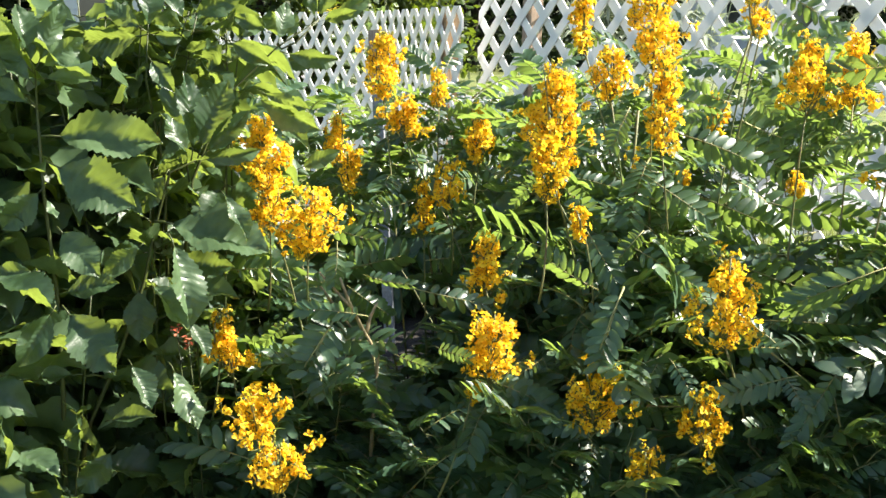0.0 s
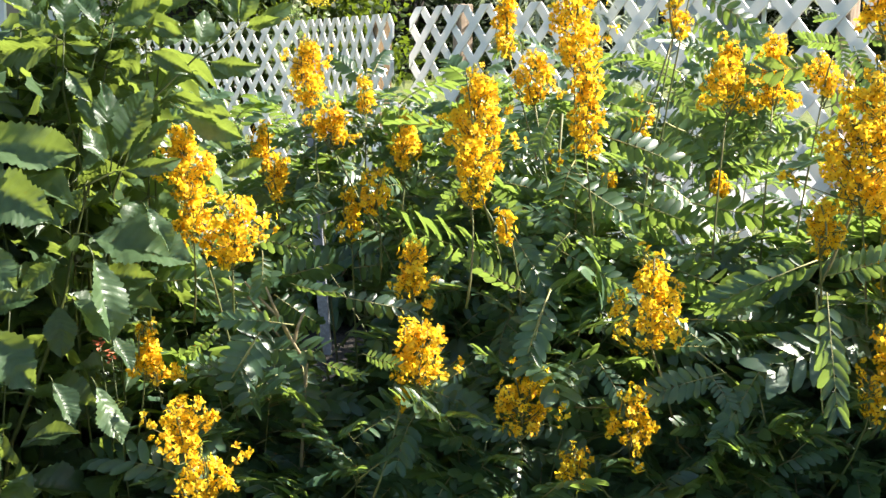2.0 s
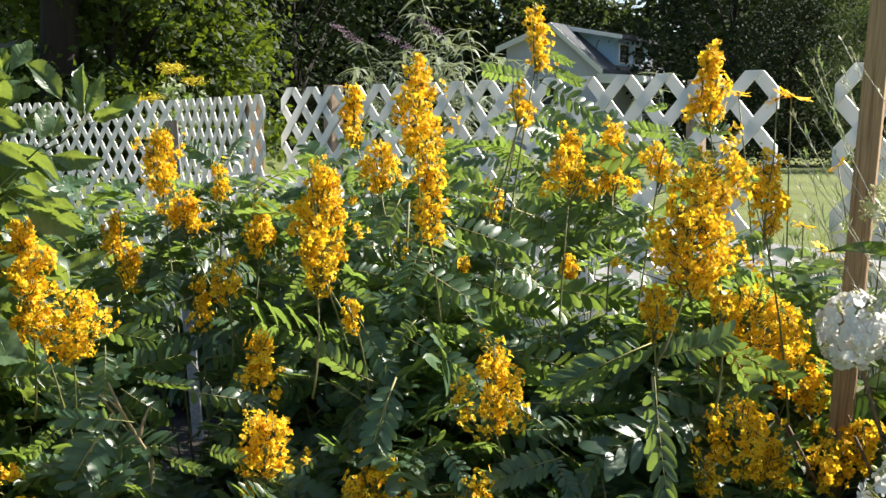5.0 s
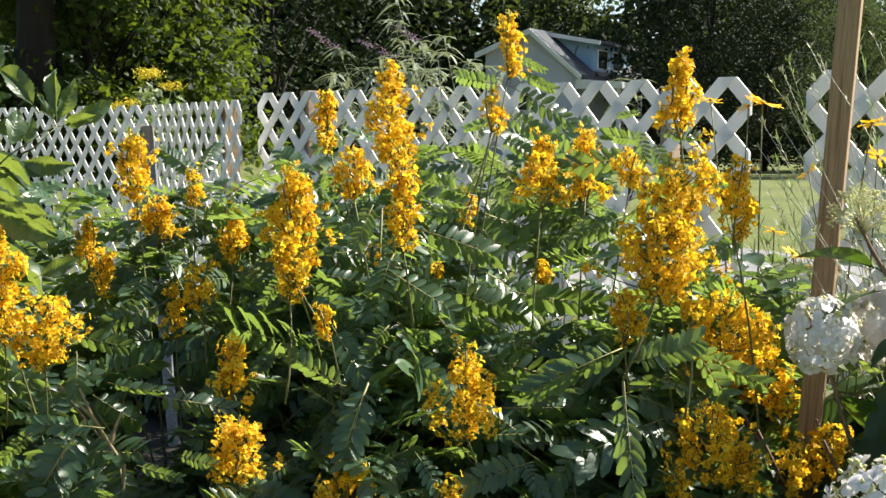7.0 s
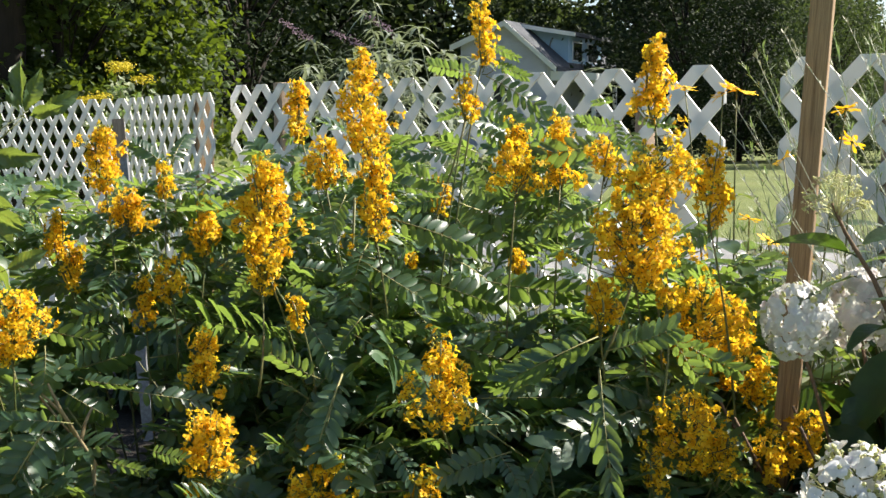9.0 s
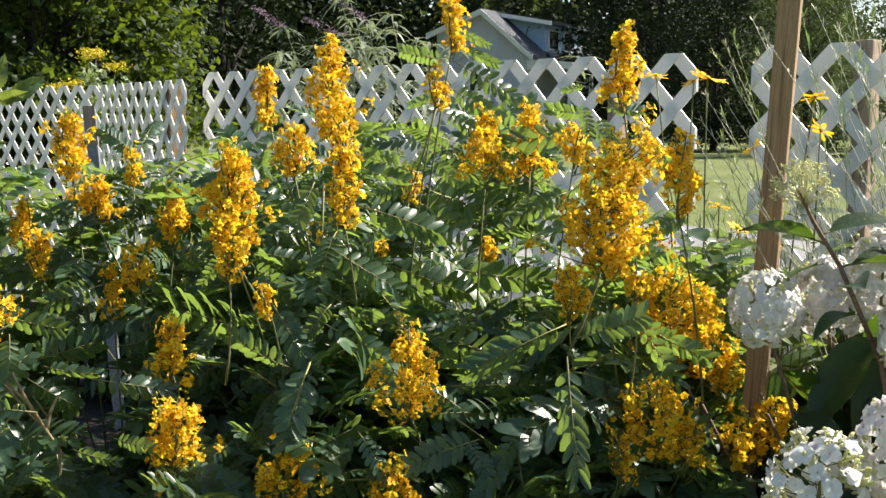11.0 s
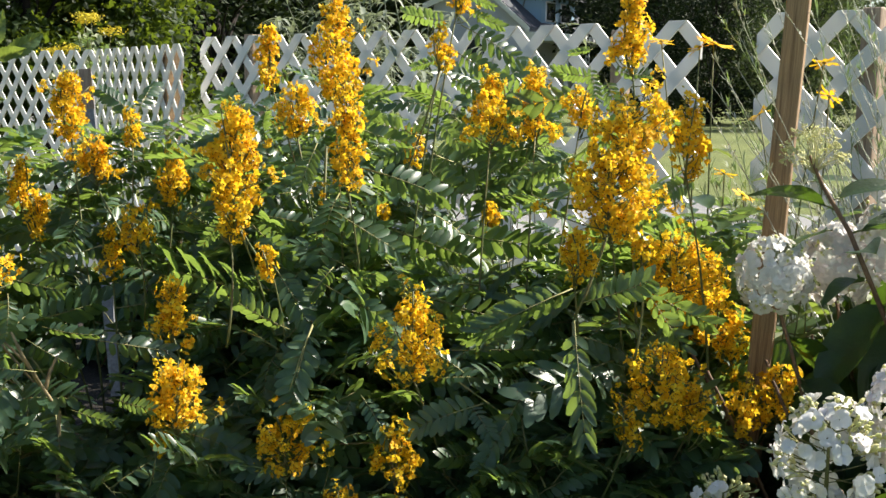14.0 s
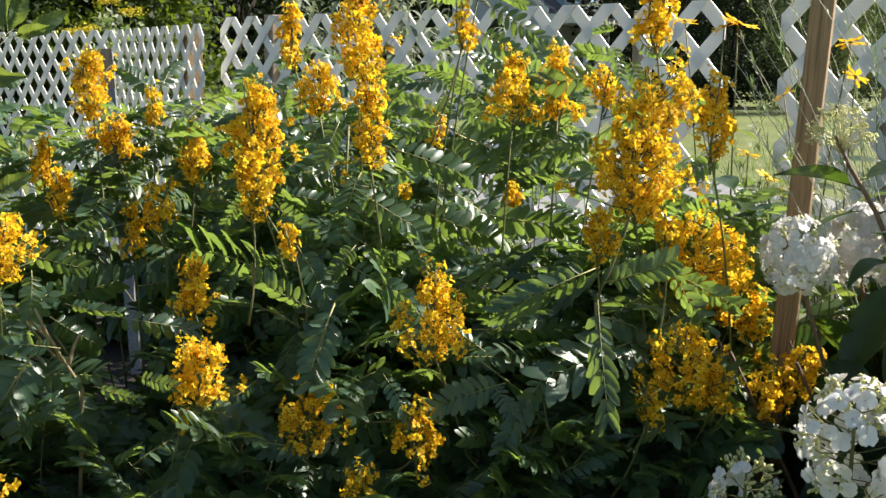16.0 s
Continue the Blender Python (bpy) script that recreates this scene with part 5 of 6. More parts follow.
def broad_plant(t, stems, seed, node=0.062):
    """Upright stems with pairs of broad leaves at each node, small leaves in their axils and a tuft at the tip."""
    rng = np.random.default_rng(seed)
    loc = np.array(t.location)

    def leaf(p, d, size):
        if clear_of_blooms(p, d, 0.09 * size):
            m = Matrix.Translation(p - loc) @ frame_to(d, (rng.normal() * 0.25, rng.normal() * 0.25, 1), rng.normal() * 0.5) @ Matrix.Scale(size, 4)
            part("leaf", BROAD[int(rng.integers(len(BROAD)))], t, m)

    for top, side in stems:
        b = loc + np.array([rng.normal() * 0.05, rng.normal() * 0.05, -0.03])
        pts = bend(b, np.array(top), (rng.normal() * 0.03, rng.normal() * 0.03, 0.02), 14)
        acc = Acc()
        tube(acc, pts - loc, np.linspace(0.0030, 0.0010, 14), 7)
        part("stem", acc.mesh("stem", [M_REDSTEM]), t, label="reddish green stem")
        ln = np.linalg.norm(np.diff(pts, axis=0), axis=1).sum()
        q, a = max(side, 0.22, 0.34 / top[2]), rng.uniform(0, 6.28)
        while q < 1.0:
            i = q * 13
            p = pts[int(i)] * (1 - i % 1) + pts[min(13, int(i) + 1)] * (i % 1)
            a += 1.57 + rng.normal() * 0.3
            grown = 1.0 if q < 0.86 else 0.72
            for s in (0, math.pi):
                d = (math.cos(a + s), math.sin(a + s), rng.uniform(-0.35, 0.35))
                leaf(p, d, grown * rng.uniform(0.55, 0.95))
                if rng.random() < 0.6:
                    b2 = a + s + rng.normal() * 0.6
                    leaf(p, (math.cos(b2), math.sin(b2), rng.uniform(0.1, 0.8)), rng.uniform(0.35, 0.6))
            q += (0.6 if q > 0.86 else 1.0) * node / ln * rng.uniform(0.8, 1.2)
        for k in range(5):
            a += 1.3
            leaf(pts[-1], (math.cos(a), math.sin(a), rng.uniform(0.5, 1.6)), rng.uniform(0.35, 0.65))
    return t


broad_plant(front_plant, [((2.36, -2.44, 1.16), 0.3), ((2.30, -2.38, 0.95), 0.4), ((2.46, -2.30, 0.80), 0.5)], 61)
broad_plant(side_plant, [((2.319, -2.178, 1.17), 0.3), ((2.29, -2.03, 1.19), 0.45), ((2.25, -2.14, 1.24), 0.3), ((2.42, -2.20, 0.96), 0), ((2.50, -2.16, 0.74), 0), ((2.24, -1.977, 1.255), 0.86), ((2.347, -2.093, 1.22), 0.86)], 62)


BROADDATA = []
for me in [toothed_leaf(40 + i, 0.135, 0.09, 15, 2).mesh("leaf", [M_BIGLEAF, M_REDSTEM]) for i in range(8)]:
    BROADDATA.append(leaf_data(me))


def broad_backing(base, seed, low, high, stems):
    """A dense plant of the same kind in the shade; its leaves are one part."""
    rng = np.random.default_rng(seed)
    t = thing("broad_leaved_plant", "dense shaded plant with broad toothed leaves standing behind others", "leafy plant", (*base, 0.03), group="broad-leaved plants")
    loc = np.array(t.location)
    lv = Acc()
    for k in range(stems):
        pts = bend(loc + (rng.normal() * 0.06, rng.normal() * 0.06, -0.03), rng.uniform(low, high), (rng.normal() * 0.03, rng.normal() * 0.03, 0.02), 12)
        acc = Acc()
        tube(acc, pts - loc, np.linspace(0.004, 0.0012, 12), 6)
        part("stem", acc.mesh("stem", [M_REDSTEM]), t, label="reddish green stem")
        a = rng.uniform(0, 6.28)
        for q in np.arange(2.0, 11.01, 0.6):
            p = pts[int(q)] * (1 - q % 1) + pts[min(11, int(q) + 1)] * (q % 1)
            a += 1.57 + rng.normal() * 0.3
            for s in (0, math.pi):
                d = (math.cos(a + s), math.sin(a + s), rng.uniform(-0.5, 0.4))
                if clear_of_blooms(p, d, 0.08):
                    v, f, mi = BROADDATA[int(rng.integers(len(BROADDATA)))]
                    lv.add(moved(v, Matrix.Translation(p - loc) @ frame_to(d, (rng.normal() * 0.2, rng.normal() * 0.2, 1), rng.normal() * 0.5) @ Matrix.Scale(rng.uniform(0.5, 0.95), 4)), f)
                    lv.m[-len(mi):] = mi
    tagged(part("foliage", lv.mesh("foliage", [M_BIGLEAF, M_REDSTEM]), t), "", kind="stuff")


broad_backing((2.18, -2.46), 63, (2.02, -2.62, 0.80), (2.34, -2.30, 1.12), 18)
broad_backing((2.10, -2.16), 64, (1.95, -2.30, 0.70), (2.22, -2.02, 1.02), 14)
broad_backing((2.26, -2.34), 66, (2.00, -2.56, 1.00), (2.36, -2.20, 1.26), 20)
broad_backing((2.02, -2.06), 67, (1.90, -2.20, 0.95), (2.20, -1.98, 1.22), 16)
broad_backing((2.42, -2.52), 65, (2.28, -2.62, 0.45), (2.54, -2.38, 0.80), 12)


# ---- hydrangea ----
def hyd_floret(acc, c, ax, size, rng, slot):
    m = Matrix.Translation(c) @ frame_to(ax, (0.1, 0.2, 1), rng.uniform(0, 6.3))
    for k in range(4):
        a = math.pi / 2 * k + rng.normal() * 0.1
        ca, sa = math.cos(a), math.sin(a)
        r, w = size * 0.52, size * 0.30
        v = []
        for q, ww, xx in ((0.05, 0.2, 0), (0.5, 1.0, 0.06), (0.85, 0.8, 0.05), (1.0, 0.3, 0.0)):
            for e in (-1, 0, 1):
                v.append((xx * size + 0.05 * size * rng.normal(), ca * q * r - sa * e * w * ww, sa * q * r + ca * e * w * ww))
        f = []
        for i in range(3):
            b = 3 * i
            f += [(b, b + 3, b + 4, b + 1), (b + 1, b + 4, b + 5, b + 2)]
        acc.add(moved(np.array(v), m), f, slot)


def hyd_head(seed, wdt, hgt, size=0.020, loose=0.0, pink=0.15, buds=None):
    """A rounded cone of four-petalled florets, cream buds between them. Its foot is the origin."""
    rng = np.random.default_rng(seed)
    acc = Acc()
    tube(acc, [(0, 0, 0), (0, 0, hgt * 0.5), (0, 0, hgt * 0.85)], (0.003, 0.002, 0.001), 6, 3)
    n = int(3.6 * math.pi * wdt * hgt * 0.6 / (size * size) * (1 - 0.6 * loose))
    for i in range(n):
        z = rng.uniform(0, 1)
        prof = math.sqrt(max(0.03, 1 - (2 * z - 0.85) ** 2 / 1.35))
        a = rng.uniform(0, 6.283)
        r = wdt / 2 * prof * rng.uniform(0.82, 1.04 + 0.2 * loose)
        c = np.array([math.cos(a) * r, math.sin(a) * r, z * hgt])
        ax = np.array([math.cos(a) * prof, math.sin(a) * prof, (z - 0.42) * 1.5]) + rng.normal(size=3) * 0.3
        if rng.random() < (0.08 + (0.45 + 0.9 * max(0.0, z - 0.45)) * loose if buds is None else buds):
            for j in range(5 if loose else 3):
                q = c * 0.96 + rng.normal(size=3) * 0.005
                tube(acc, [q, q + ax * 0.003, q + ax * 0.006], (0.0014, 0.0028, 0.0010), 4, 2)
                if loose:
                    tube(acc, [c * (0.7, 0.7, 0.85), q], 0.0007, 3, 2)
        else:
            hyd_floret(acc, c, ax, size * rng.uniform(0.75, 1.2), rng, 1 if rng.random() < pink else 0)
        if loose and i % 4 == 0:
            tube(acc, [(0, 0, z * hgt * 0.8), c * 0.6 + (0, 0, z * hgt * 0.3), c], 0.0008, 3, 3)
    return acc.mesh("flower_head", [M_HYD, M_HYDPINK, M_CREAM, M_STEM])


def plain_leaf(seed, length, width, mat):
    """An oval pointed leaf with a smooth edge and arched blade."""
    rng = np.random.default_rng(seed)
    n, half = 7, 2
    s = np.linspace(0, 1, n + 1)
    w = width / 2 * np.sin(np.pi * s**0.85) ** 0.85
    fold, droop, wave = rng.uniform(0.1, 0.5), rng.uniform(0.1, 0.5), rng.uniform(0.0, 0.15)
    v = []
    for i in range(n + 1):
        for j in range(-half, half + 1):
            e = j / half
            y = e * w[i]
            z = fold * abs(y) - droop * length * s[i] ** 2 + wave * abs(y) * math.sin(8 * s[i] + seed)
            z -= 0.0014 * (0.5 + 0.5 * math.cos(2 * math.pi * (s[i] * 6 - abs(e) * 1.3))) * (1 - abs(e))
            v.append((s[i] * length, y, z))
    k = 2 * half + 1
    acc = Acc()
    acc.add(np.array(v) + (0.012, 0, 0), [(i * k + j, (i + 1) * k + j, (i + 1) * k + j + 1, i * k + j + 1) for i in range(n) for j in range(k - 1)])
    tube(acc, [(0, 0, -0.002), (0.007, 0, 0), (0.014, 0, 0)], (0.0015, 0.0013, 0.001), 5, 1)
    return acc.mesh("leaf", [mat, M_STEM])


HYDLEAVES = [plain_leaf(i, 0.095 + 0.01 * (i % 4), 0.048 + 0.006 * (i % 3), M_HYDLEAF) for i in range(8)]
hyd = thing("hydrangea", "hydrangea with big white flower heads and dark green leaves", "flowering shrub", (3.47, -1.02, 0.03))
HB = np.array(hyd.location)
hyd_rng = np.random.default_rng(9)


def hyd_leaf(p, d, size=1.0, roll=None):
    m = Matrix.Translation(Vector(p) - hyd.location) @ frame_to(d, (hyd_rng.normal() * 0.15, hyd_rng.normal() * 0.15, 1), hyd_rng.normal() * 0.4 if roll is None else roll) @ Matrix.Scale(size, 4)
    part("leaf", HYDLEAVES[int(hyd_rng.integers(8))], hyd, m)


def hyd_stem(top, sag=(0, 0, 0), leaves=True, radius=0.0035, low=0.35):
    b = HB + np.array([hyd_rng.normal() * 0.05, hyd_rng.normal() * 0.05, -0.03])
    pts = bend(b, top, sag, 12)
    acc = Acc()
    tube(acc, pts - HB, np.linspace(radius * 1.4, radius * 0.7, 12), 6)
    part("stem", acc.mesh("stem", [M_TWIG]), hyd, label="brown woody stem")
    if leaves:
        a = hyd_rng.uniform(0, 6.28)
        for q in np.arange(low, 0.97, 0.085):
            i = q * 11
            p = pts[int(i)] * (1 - i % 1) + pts[min(11, int(i) + 1)] * (i % 1)
            a += 1.57 + hyd_rng.normal() * 0.2
            for s in (0, math.pi):
                d = (math.cos(a + s), math.sin(a + s), 0.1)
                if p[2] > 0.3 and clear_of_blooms(p, d, 0.06):
                    hyd_leaf(p, (math.cos(a + s), math.sin(a + s), hyd_rng.uniform(-1.5, -0.1) if p[2] < 0.84 else hyd_rng.uniform(-0.2, 0.4)), hyd_rng.uniform(0.8, 1.25))
    return pts


def hyd_bloom(centre, wdt, hgt, seed, loose=0.0, pink=0.15, tilt=(0, 0)):
    foot = np.array(centre) - (0, 0, hgt / 2)
    hyd_stem(foot, (0.02, -0.02, 0.05))
    part("flower_head", hyd_head(seed, wdt, hgt, 0.0215 if loose > 0.2 else 0.0145, loose, pink), hyd, Matrix.Translation(Vector(foot) - hyd.location) @ pose(0, 0, 0, tilt[0], tilt[1], 0), "white flower head of many four-petalled florets")


for head in HEADS:
    hyd_bloom(*head)
# a young head of cream buds on an arching brown stem
def bud_spray(seed, wdt, hgt):
    """A loose lacy head: forked pale stalks, each ending in a knot of tiny buds."""
    rng = np.random.default_rng(seed)
    acc = Acc()
    for i in range(24):
        a = i * 2.4 + rng.normal() * 0.5
        u = math.sqrt((i + 0.5) / 24)
        end = np.array([math.cos(a) * u * wdt / 2, math.sin(a) * u * wdt / 2, hgt * (1 - 0.75 * u * u) * rng.uniform(0.7, 1.1)])
        mid = end * (0.45, 0.45, 0.55)
        tube(acc, [(0, 0, -0.004), mid, end], (0.0013, 0.001, 0.0007), 4, 1)
        for k in range(int(rng.integers(9, 20))):
            q = end + rng.normal(size=3) * 0.0052
            tube(acc, [end * 0.97, q], 0.0004, 3, 1)
            d = rng.normal(size=3) + (0, 0, 0.7)
            d = d / np.linalg.norm(d) * rng.uniform(0.0022, 0.0044)
            tube(acc, [q - d * 0.5, q, q + d * 0.5], (0.0007, rng.uniform(0.0010, 0.0019), 0.0005), 4, 0)
            if rng.random() < 0.25:
                hyd_floret(acc, q, d, rng.uniform(0.005, 0.008), rng, 0)
    return acc.mesh("bud_head", [M_CREAM, M_CREAMSTALK])


part("bud_head", bud_spray(11, 0.088, 0.062), hyd, Matrix.Translation(Vector((3.324, -1.146, 1.050)) - hyd.location), "open lacy head of small cream buds")
acc = Acc()
tube(acc, np.array([(3.50, -1.10, 0.45), (3.485, -1.165, 0.72), (3.455, -1.165, 0.85), (3.384, -1.151, 0.97), (3.34, -1.150, 1.03), (3.318, -1.150, 1.07)]) - HB, (0.005, 0.0042, 0.0038, 0.0034, 0.003, 0.002), 7)
part("stem", acc.mesh("stem", [M_TWIG]), hyd, label="brown woody stem")
for p, d, s in (((3.322, -1.082, 0.963), (-0.167, -0.978, -0.122), 1.15), ((3.384, -1.151, 0.97), (0.7, 0.5, 0.2), 1.2), ((3.36, -1.15, 1.0), (-0.6, -0.5, 0.25), 1.1), ((3.35, -1.15, 1.01), (0.65, 0.6, 0.3), 1.1),
                ((3.455, -1.165, 0.86), (0.6, 0.4, 0.3), 1.1), ((3.42, -1.16, 0.91), (-0.3, -0.8, 0.0), 0.7), ((3.40, -1.155, 0.94), (0.4, -0.7, 0.3), 1.0)):
    hyd_leaf(p, d, s, 0.2)
for i in range(14):
    hyd_stem(np.array([3.40 + hyd_rng.normal() * 0.10, -1.13 + hyd_rng.normal() * 0.10, hyd_rng.uniform(0.5, 0.80)]), (0, 0, 0.03), low=0.3)


HYDDATA = [leaf_data(me) for me in HYDLEAVES]


def leafy_mass(base, seed, low, high, stems, label="dense dark green hydrangea leaves in shade behind the white flower heads", name="hydrangea", group="leafy hydrangeas"):
    """A dense dark hydrangea without open flowers; its countless leaves are one part."""
    rng = np.random.default_rng(seed)
    t = thing(name, label, "shrub", (*base, 0.03), group=group)
    loc = np.array(t.location)
    lv = Acc()
    for k in range(stems):
        top = rng.uniform(low, high)
        pts = bend(loc + (rng.normal() * 0.06, rng.normal() * 0.06, -0.03), top, (rng.normal() * 0.03, rng.normal() * 0.03, 0.03), 12)
        acc = Acc()
        tube(acc, pts - loc, np.linspace(0.005, 0.0018, 12), 6)
        part("stem", acc.mesh("stem", [M_TWIG]), t, label="brown woody stem")
        a = rng.uniform(0, 6.28)
        for q in np.arange(4.0, 11.01, 0.7):
            p = pts[int(q)] * (1 - q % 1) + pts[min(11, int(q) + 1)] * (q % 1)
            a += 1.57 + rng.normal() * 0.2
            for s in (0, math.pi):
                d = (math.cos(a + s), math.sin(a + s), rng.uniform(-1.6, -0.2))
                if clear_of_blooms(p, d, 0.08):
                    v, f, mi = HYDDATA[int(rng.integers(8))]
                    m = Matrix.Translation(p - loc) @ frame_to(d, (rng.normal() * 0.15, rng.normal() * 0.15, 1), rng.normal() * 0.4) @ Matrix.Scale(rng.uniform(0.9, 1.4), 4)
                    lv.add(moved(v, m), f)
                    lv.m[-len(mi):] = mi
    tagged(part("foliage", lv.mesh("foliage", [M_HYDLEAF, M_STEM]), t), "", kind="stuff")


leafy_mass((3.38, -0.98), 21, (3.20, -1.06, 0.50), (3.50, -0.76, 0.93), 50)
leafy_mass((3.66, -0.95), 22, (3.50, -1.22, 0.52), (3.82, -0.70, 0.82), 34)
# added dark clumps that stand in for the shade on the soil behind the shrubs
for seed, x in ((71, -1.45), (72, -1.05), (73, -0.65)):
    gx, gy, _ = garden_place(x, 4.7)
    leafy_mass((gx, gy), seed, (gx - 0.26, gy - 0.20, 0.16), (gx + 0.26, gy + 0.20, 0.46), 22, "low dark leafy plant added to darken the gap by the fence", "gap_darkening_plant", "shade plants")
leafy_mass((3.30, -1.42), 23, (3.15, -1.46, 0.34), (3.46, -1.22, 0.56), 14)


# ---- golden daisies ----
def daisy_head(seed, size=0.075, face=0.0):
    """Ray petals round a domed dark disc, facing +z."""
    rng = np.random.default_rng(seed)
    acc = Acc()
    n = 13
    for k in range(n):
        a = 2 * math.pi * (k + rng.normal() * 0.1) / n
        v, f = blade(size * 0.5 * rng.uniform(0.85, 1.1), size * 0.27, 4, -0.25, rng.uniform(-0.1, 0.25), 0.6, 0.25)
        acc.add(moved(v + (0.006, 0, 0), Matrix.Rotation(a, 4, "Z") @ Matrix.Rotation(rng.uniform(-0.35, 0.1), 4, "Y")), f, 0)
    s = np.linspace(0, 1, 5)
    rad, zz = 0.113 * size * np.sqrt(1 - s**2), 0.093 * size * s
    rad[-1] = 0.0005
    ang = np.arange(10) * 2 * np.pi / 10
    v = np.stack([rad[:, None] * np.cos(ang), rad[:, None] * np.sin(ang), np.broadcast_to(zz[:, None], (5, 10))], -1).reshape(-1, 3)
    acc.add(v, [(i * 10 + j, i * 10 + (j + 1) % 10, (i + 1) * 10 + (j + 1) % 10, (i + 1) * 10 + j) for i in range(4) for j in range(10)], 1)
    return acc.mesh("flower", [M_DAISY, M_DISC])


SMALLLEAVES = [plain_leaf(30 + i, 0.055 + 0.006 * i, 0.020 + 0.003 * i, M_FINE if i % 2 else M_BIGLEAF) for i in range(5)]


def daisy_plant(base, heads, seed):
    rng = np.random.default_rng(seed)
    t = thing("daisy_plant", "tall slender plant with golden daisy flowers", "flower", (*base, 0.03), group="golden daisies")
    loc = np.array(t.location)
    for head, facing, size in heads:
        pts = bend(loc + (rng.normal() * 0.02, rng.normal() * 0.02, -0.03), head, (rng.normal() * 0.02, rng.normal() * 0.02, 0.02), 12)
        acc = Acc()
        tube(acc, pts - loc, np.linspace(0.0028, 0.0014, 12), 6)
        part("stem", acc.mesh("stem", [M_STEM]), t)
        part("flower", daisy_head(int(rng.integers(1000)), 0.075 * size), t, Matrix.Translation(Vector(head) - t.location) @ frame_to(facing) @ Matrix.Rotation(math.pi / 2, 4, "Y"), "golden daisy with a dark centre")
        for q in np.arange(0.4, 0.93, 0.12):
            i = q * 11
            p = pts[int(i)]
            a = rng.uniform(0, 6.28)
            for s in (0, math.pi):
                part("leaf", SMALLLEAVES[int(rng.integers(5))], t, Matrix.Translation(Vector(p) - t.location) @ frame_to((math.cos(a + s), math.sin(a + s), 0.3), roll=rng.normal() * 0.3) @ Matrix.Scale(rng.uniform(0.7, 1.3), 4))
    return t


daisy_plant((2.86, -0.66), [((2.792, -0.597, 1.248), (0.3, 0.2, 0.9), 0.9), ((2.775, -0.620, 1.240), (-0.3, -0.3, 0.85), 0.55), ((2.631, -0.551, 1.256), (0.1, 0.1, 1), 0.6), ((2.913, -0.726, 0.999), (0.1, 0.3, 0.9), 0.5)], 1)
daisy_plant((3.06, -0.70), [((3.122, -0.760, 1.205), (-0.2, 0.2, 1.0), 0.5), ((3.133, -0.757, 1.148), (0.35, 0.5, 0.7), 0.5), ((2.893, -0.579, 1.109), (-0.5, -0.2, 0.7), 0.5), ((3.037, -0.746, 0.939), (0.1, 0.3, 0.9), 0.5), ((3.00, -0.72, 0.93), (0.3, 0.5, 0.8), 0.45), ((2.97, -0.75, 0.965), (0.4, 0.1, 0.8), 0.45)], 2)


def leafy_weed(base, seed, low, high, stems):
    """Upright green stems with pointed oval leaves up their length."""
    rng = np.random.default_rng(seed)
    t = thing("leafy_weed", "green leafy plant with pointed oval leaves, not in flower", "leafy plant", (*base, 0.03), group="leafy weeds")
    loc = np.array(t.location)
    for k in range(stems):
        pts = bend(loc + (rng.normal() * 0.05, rng.normal() * 0.05, -0.03), rng.uniform(low, high), (rng.normal() * 0.02, rng.normal() * 0.02, 0.02), 12)
        acc = Acc()
        tube(acc, pts - loc, np.linspace(0.003, 0.001, 12), 5)
        part("stem", acc.mesh("stem", [M_STEM]), t)
        a = rng.uniform(0, 6.28)
        for i in range(5, 12):
            a += 1.57 + rng.normal() * 0.3
            for s in (0, math.pi):
                d = (math.cos(a + s), math.sin(a + s), rng.uniform(-0.3, 0.5))
                if clear_of_blooms(pts[i], d, 0.06):
                    part("leaf", SMALLLEAVES[int(rng.integers(5))], t, Matrix.Translation(pts[i] - loc) @ frame_to(d, roll=rng.normal() * 0.4) @ Matrix.Scale(rng.uniform(0.8, 1.5), 4))


leafy_weed((3.00, -0.86), 41, (2.92, -0.92, 0.66), (3.08, -0.74, 0.95), 16)
leafy_weed((3.12, -0.92), 42, (3.05, -0.98, 0.60), (3.20, -0.86, 0.86), 12)
leafy_weed((3.27, -0.86), 44, (3.17, -0.96, 0.72), (3.36, -0.76, 1.00), 16)
leafy_weed((2.99, -0.68), 45, (2.89, -0.80, 0.78), (3.06, -0.62, 0.97), 12)
leafy_weed((2.84, -0.98), 43, (2.70, -1.06, 0.60), (2.95, -0.86, 0.84), 14)


# ---- wispy plant beside the stake ----
def wispy_plant(base, seed, tips, label, mat=None):
    """Thin arching stems set with narrow leaves, each stem's leaves one mesh."""
    rng = np.random.default_rng(seed)
    t = thing("wispy_plant", label, "garden plant", (*base, 0.03), group="wispy plants")
    loc = np.array(t.location)
    for tip in tips:
        pts = bend(loc + (rng.normal() * 0.03, rng.normal() * 0.03, -0.03), tip, (0.05 + rng.normal() * 0.03, 0.06 + rng.normal() * 0.03, 0.06), 16)
        acc, lv = Acc(), Acc()
        tube(acc, pts - loc, np.linspace(0.0017, 0.0005, 16), 5)
        for i in range(4, 16):
            for j in range(7):
                p = pts[i] + (pts[min(i + 1, 15)] - pts[i]) * rng.uniform() - loc
                v, f = blade(rng.uniform(0.006, 0.016) if mat else rng.uniform(0.012, 0.034), rng.uniform(0.0015, 0.003), 3, 0.3, rng.uniform(-0.2, 0.3))
                d = rng.normal(size=3) * (1, 1, 0.6) + (pts[15] - pts[10]) * 6
                lv.add(moved(v, Matrix.Translation(p) @ frame_to(d)), f)
        part("stem", acc.mesh("stem", [mat or M_FINE]), t)
        part("foliage", lv.mesh("foliage", [mat or M_FINE]), t, label="many thread-like green leaves")
    return t


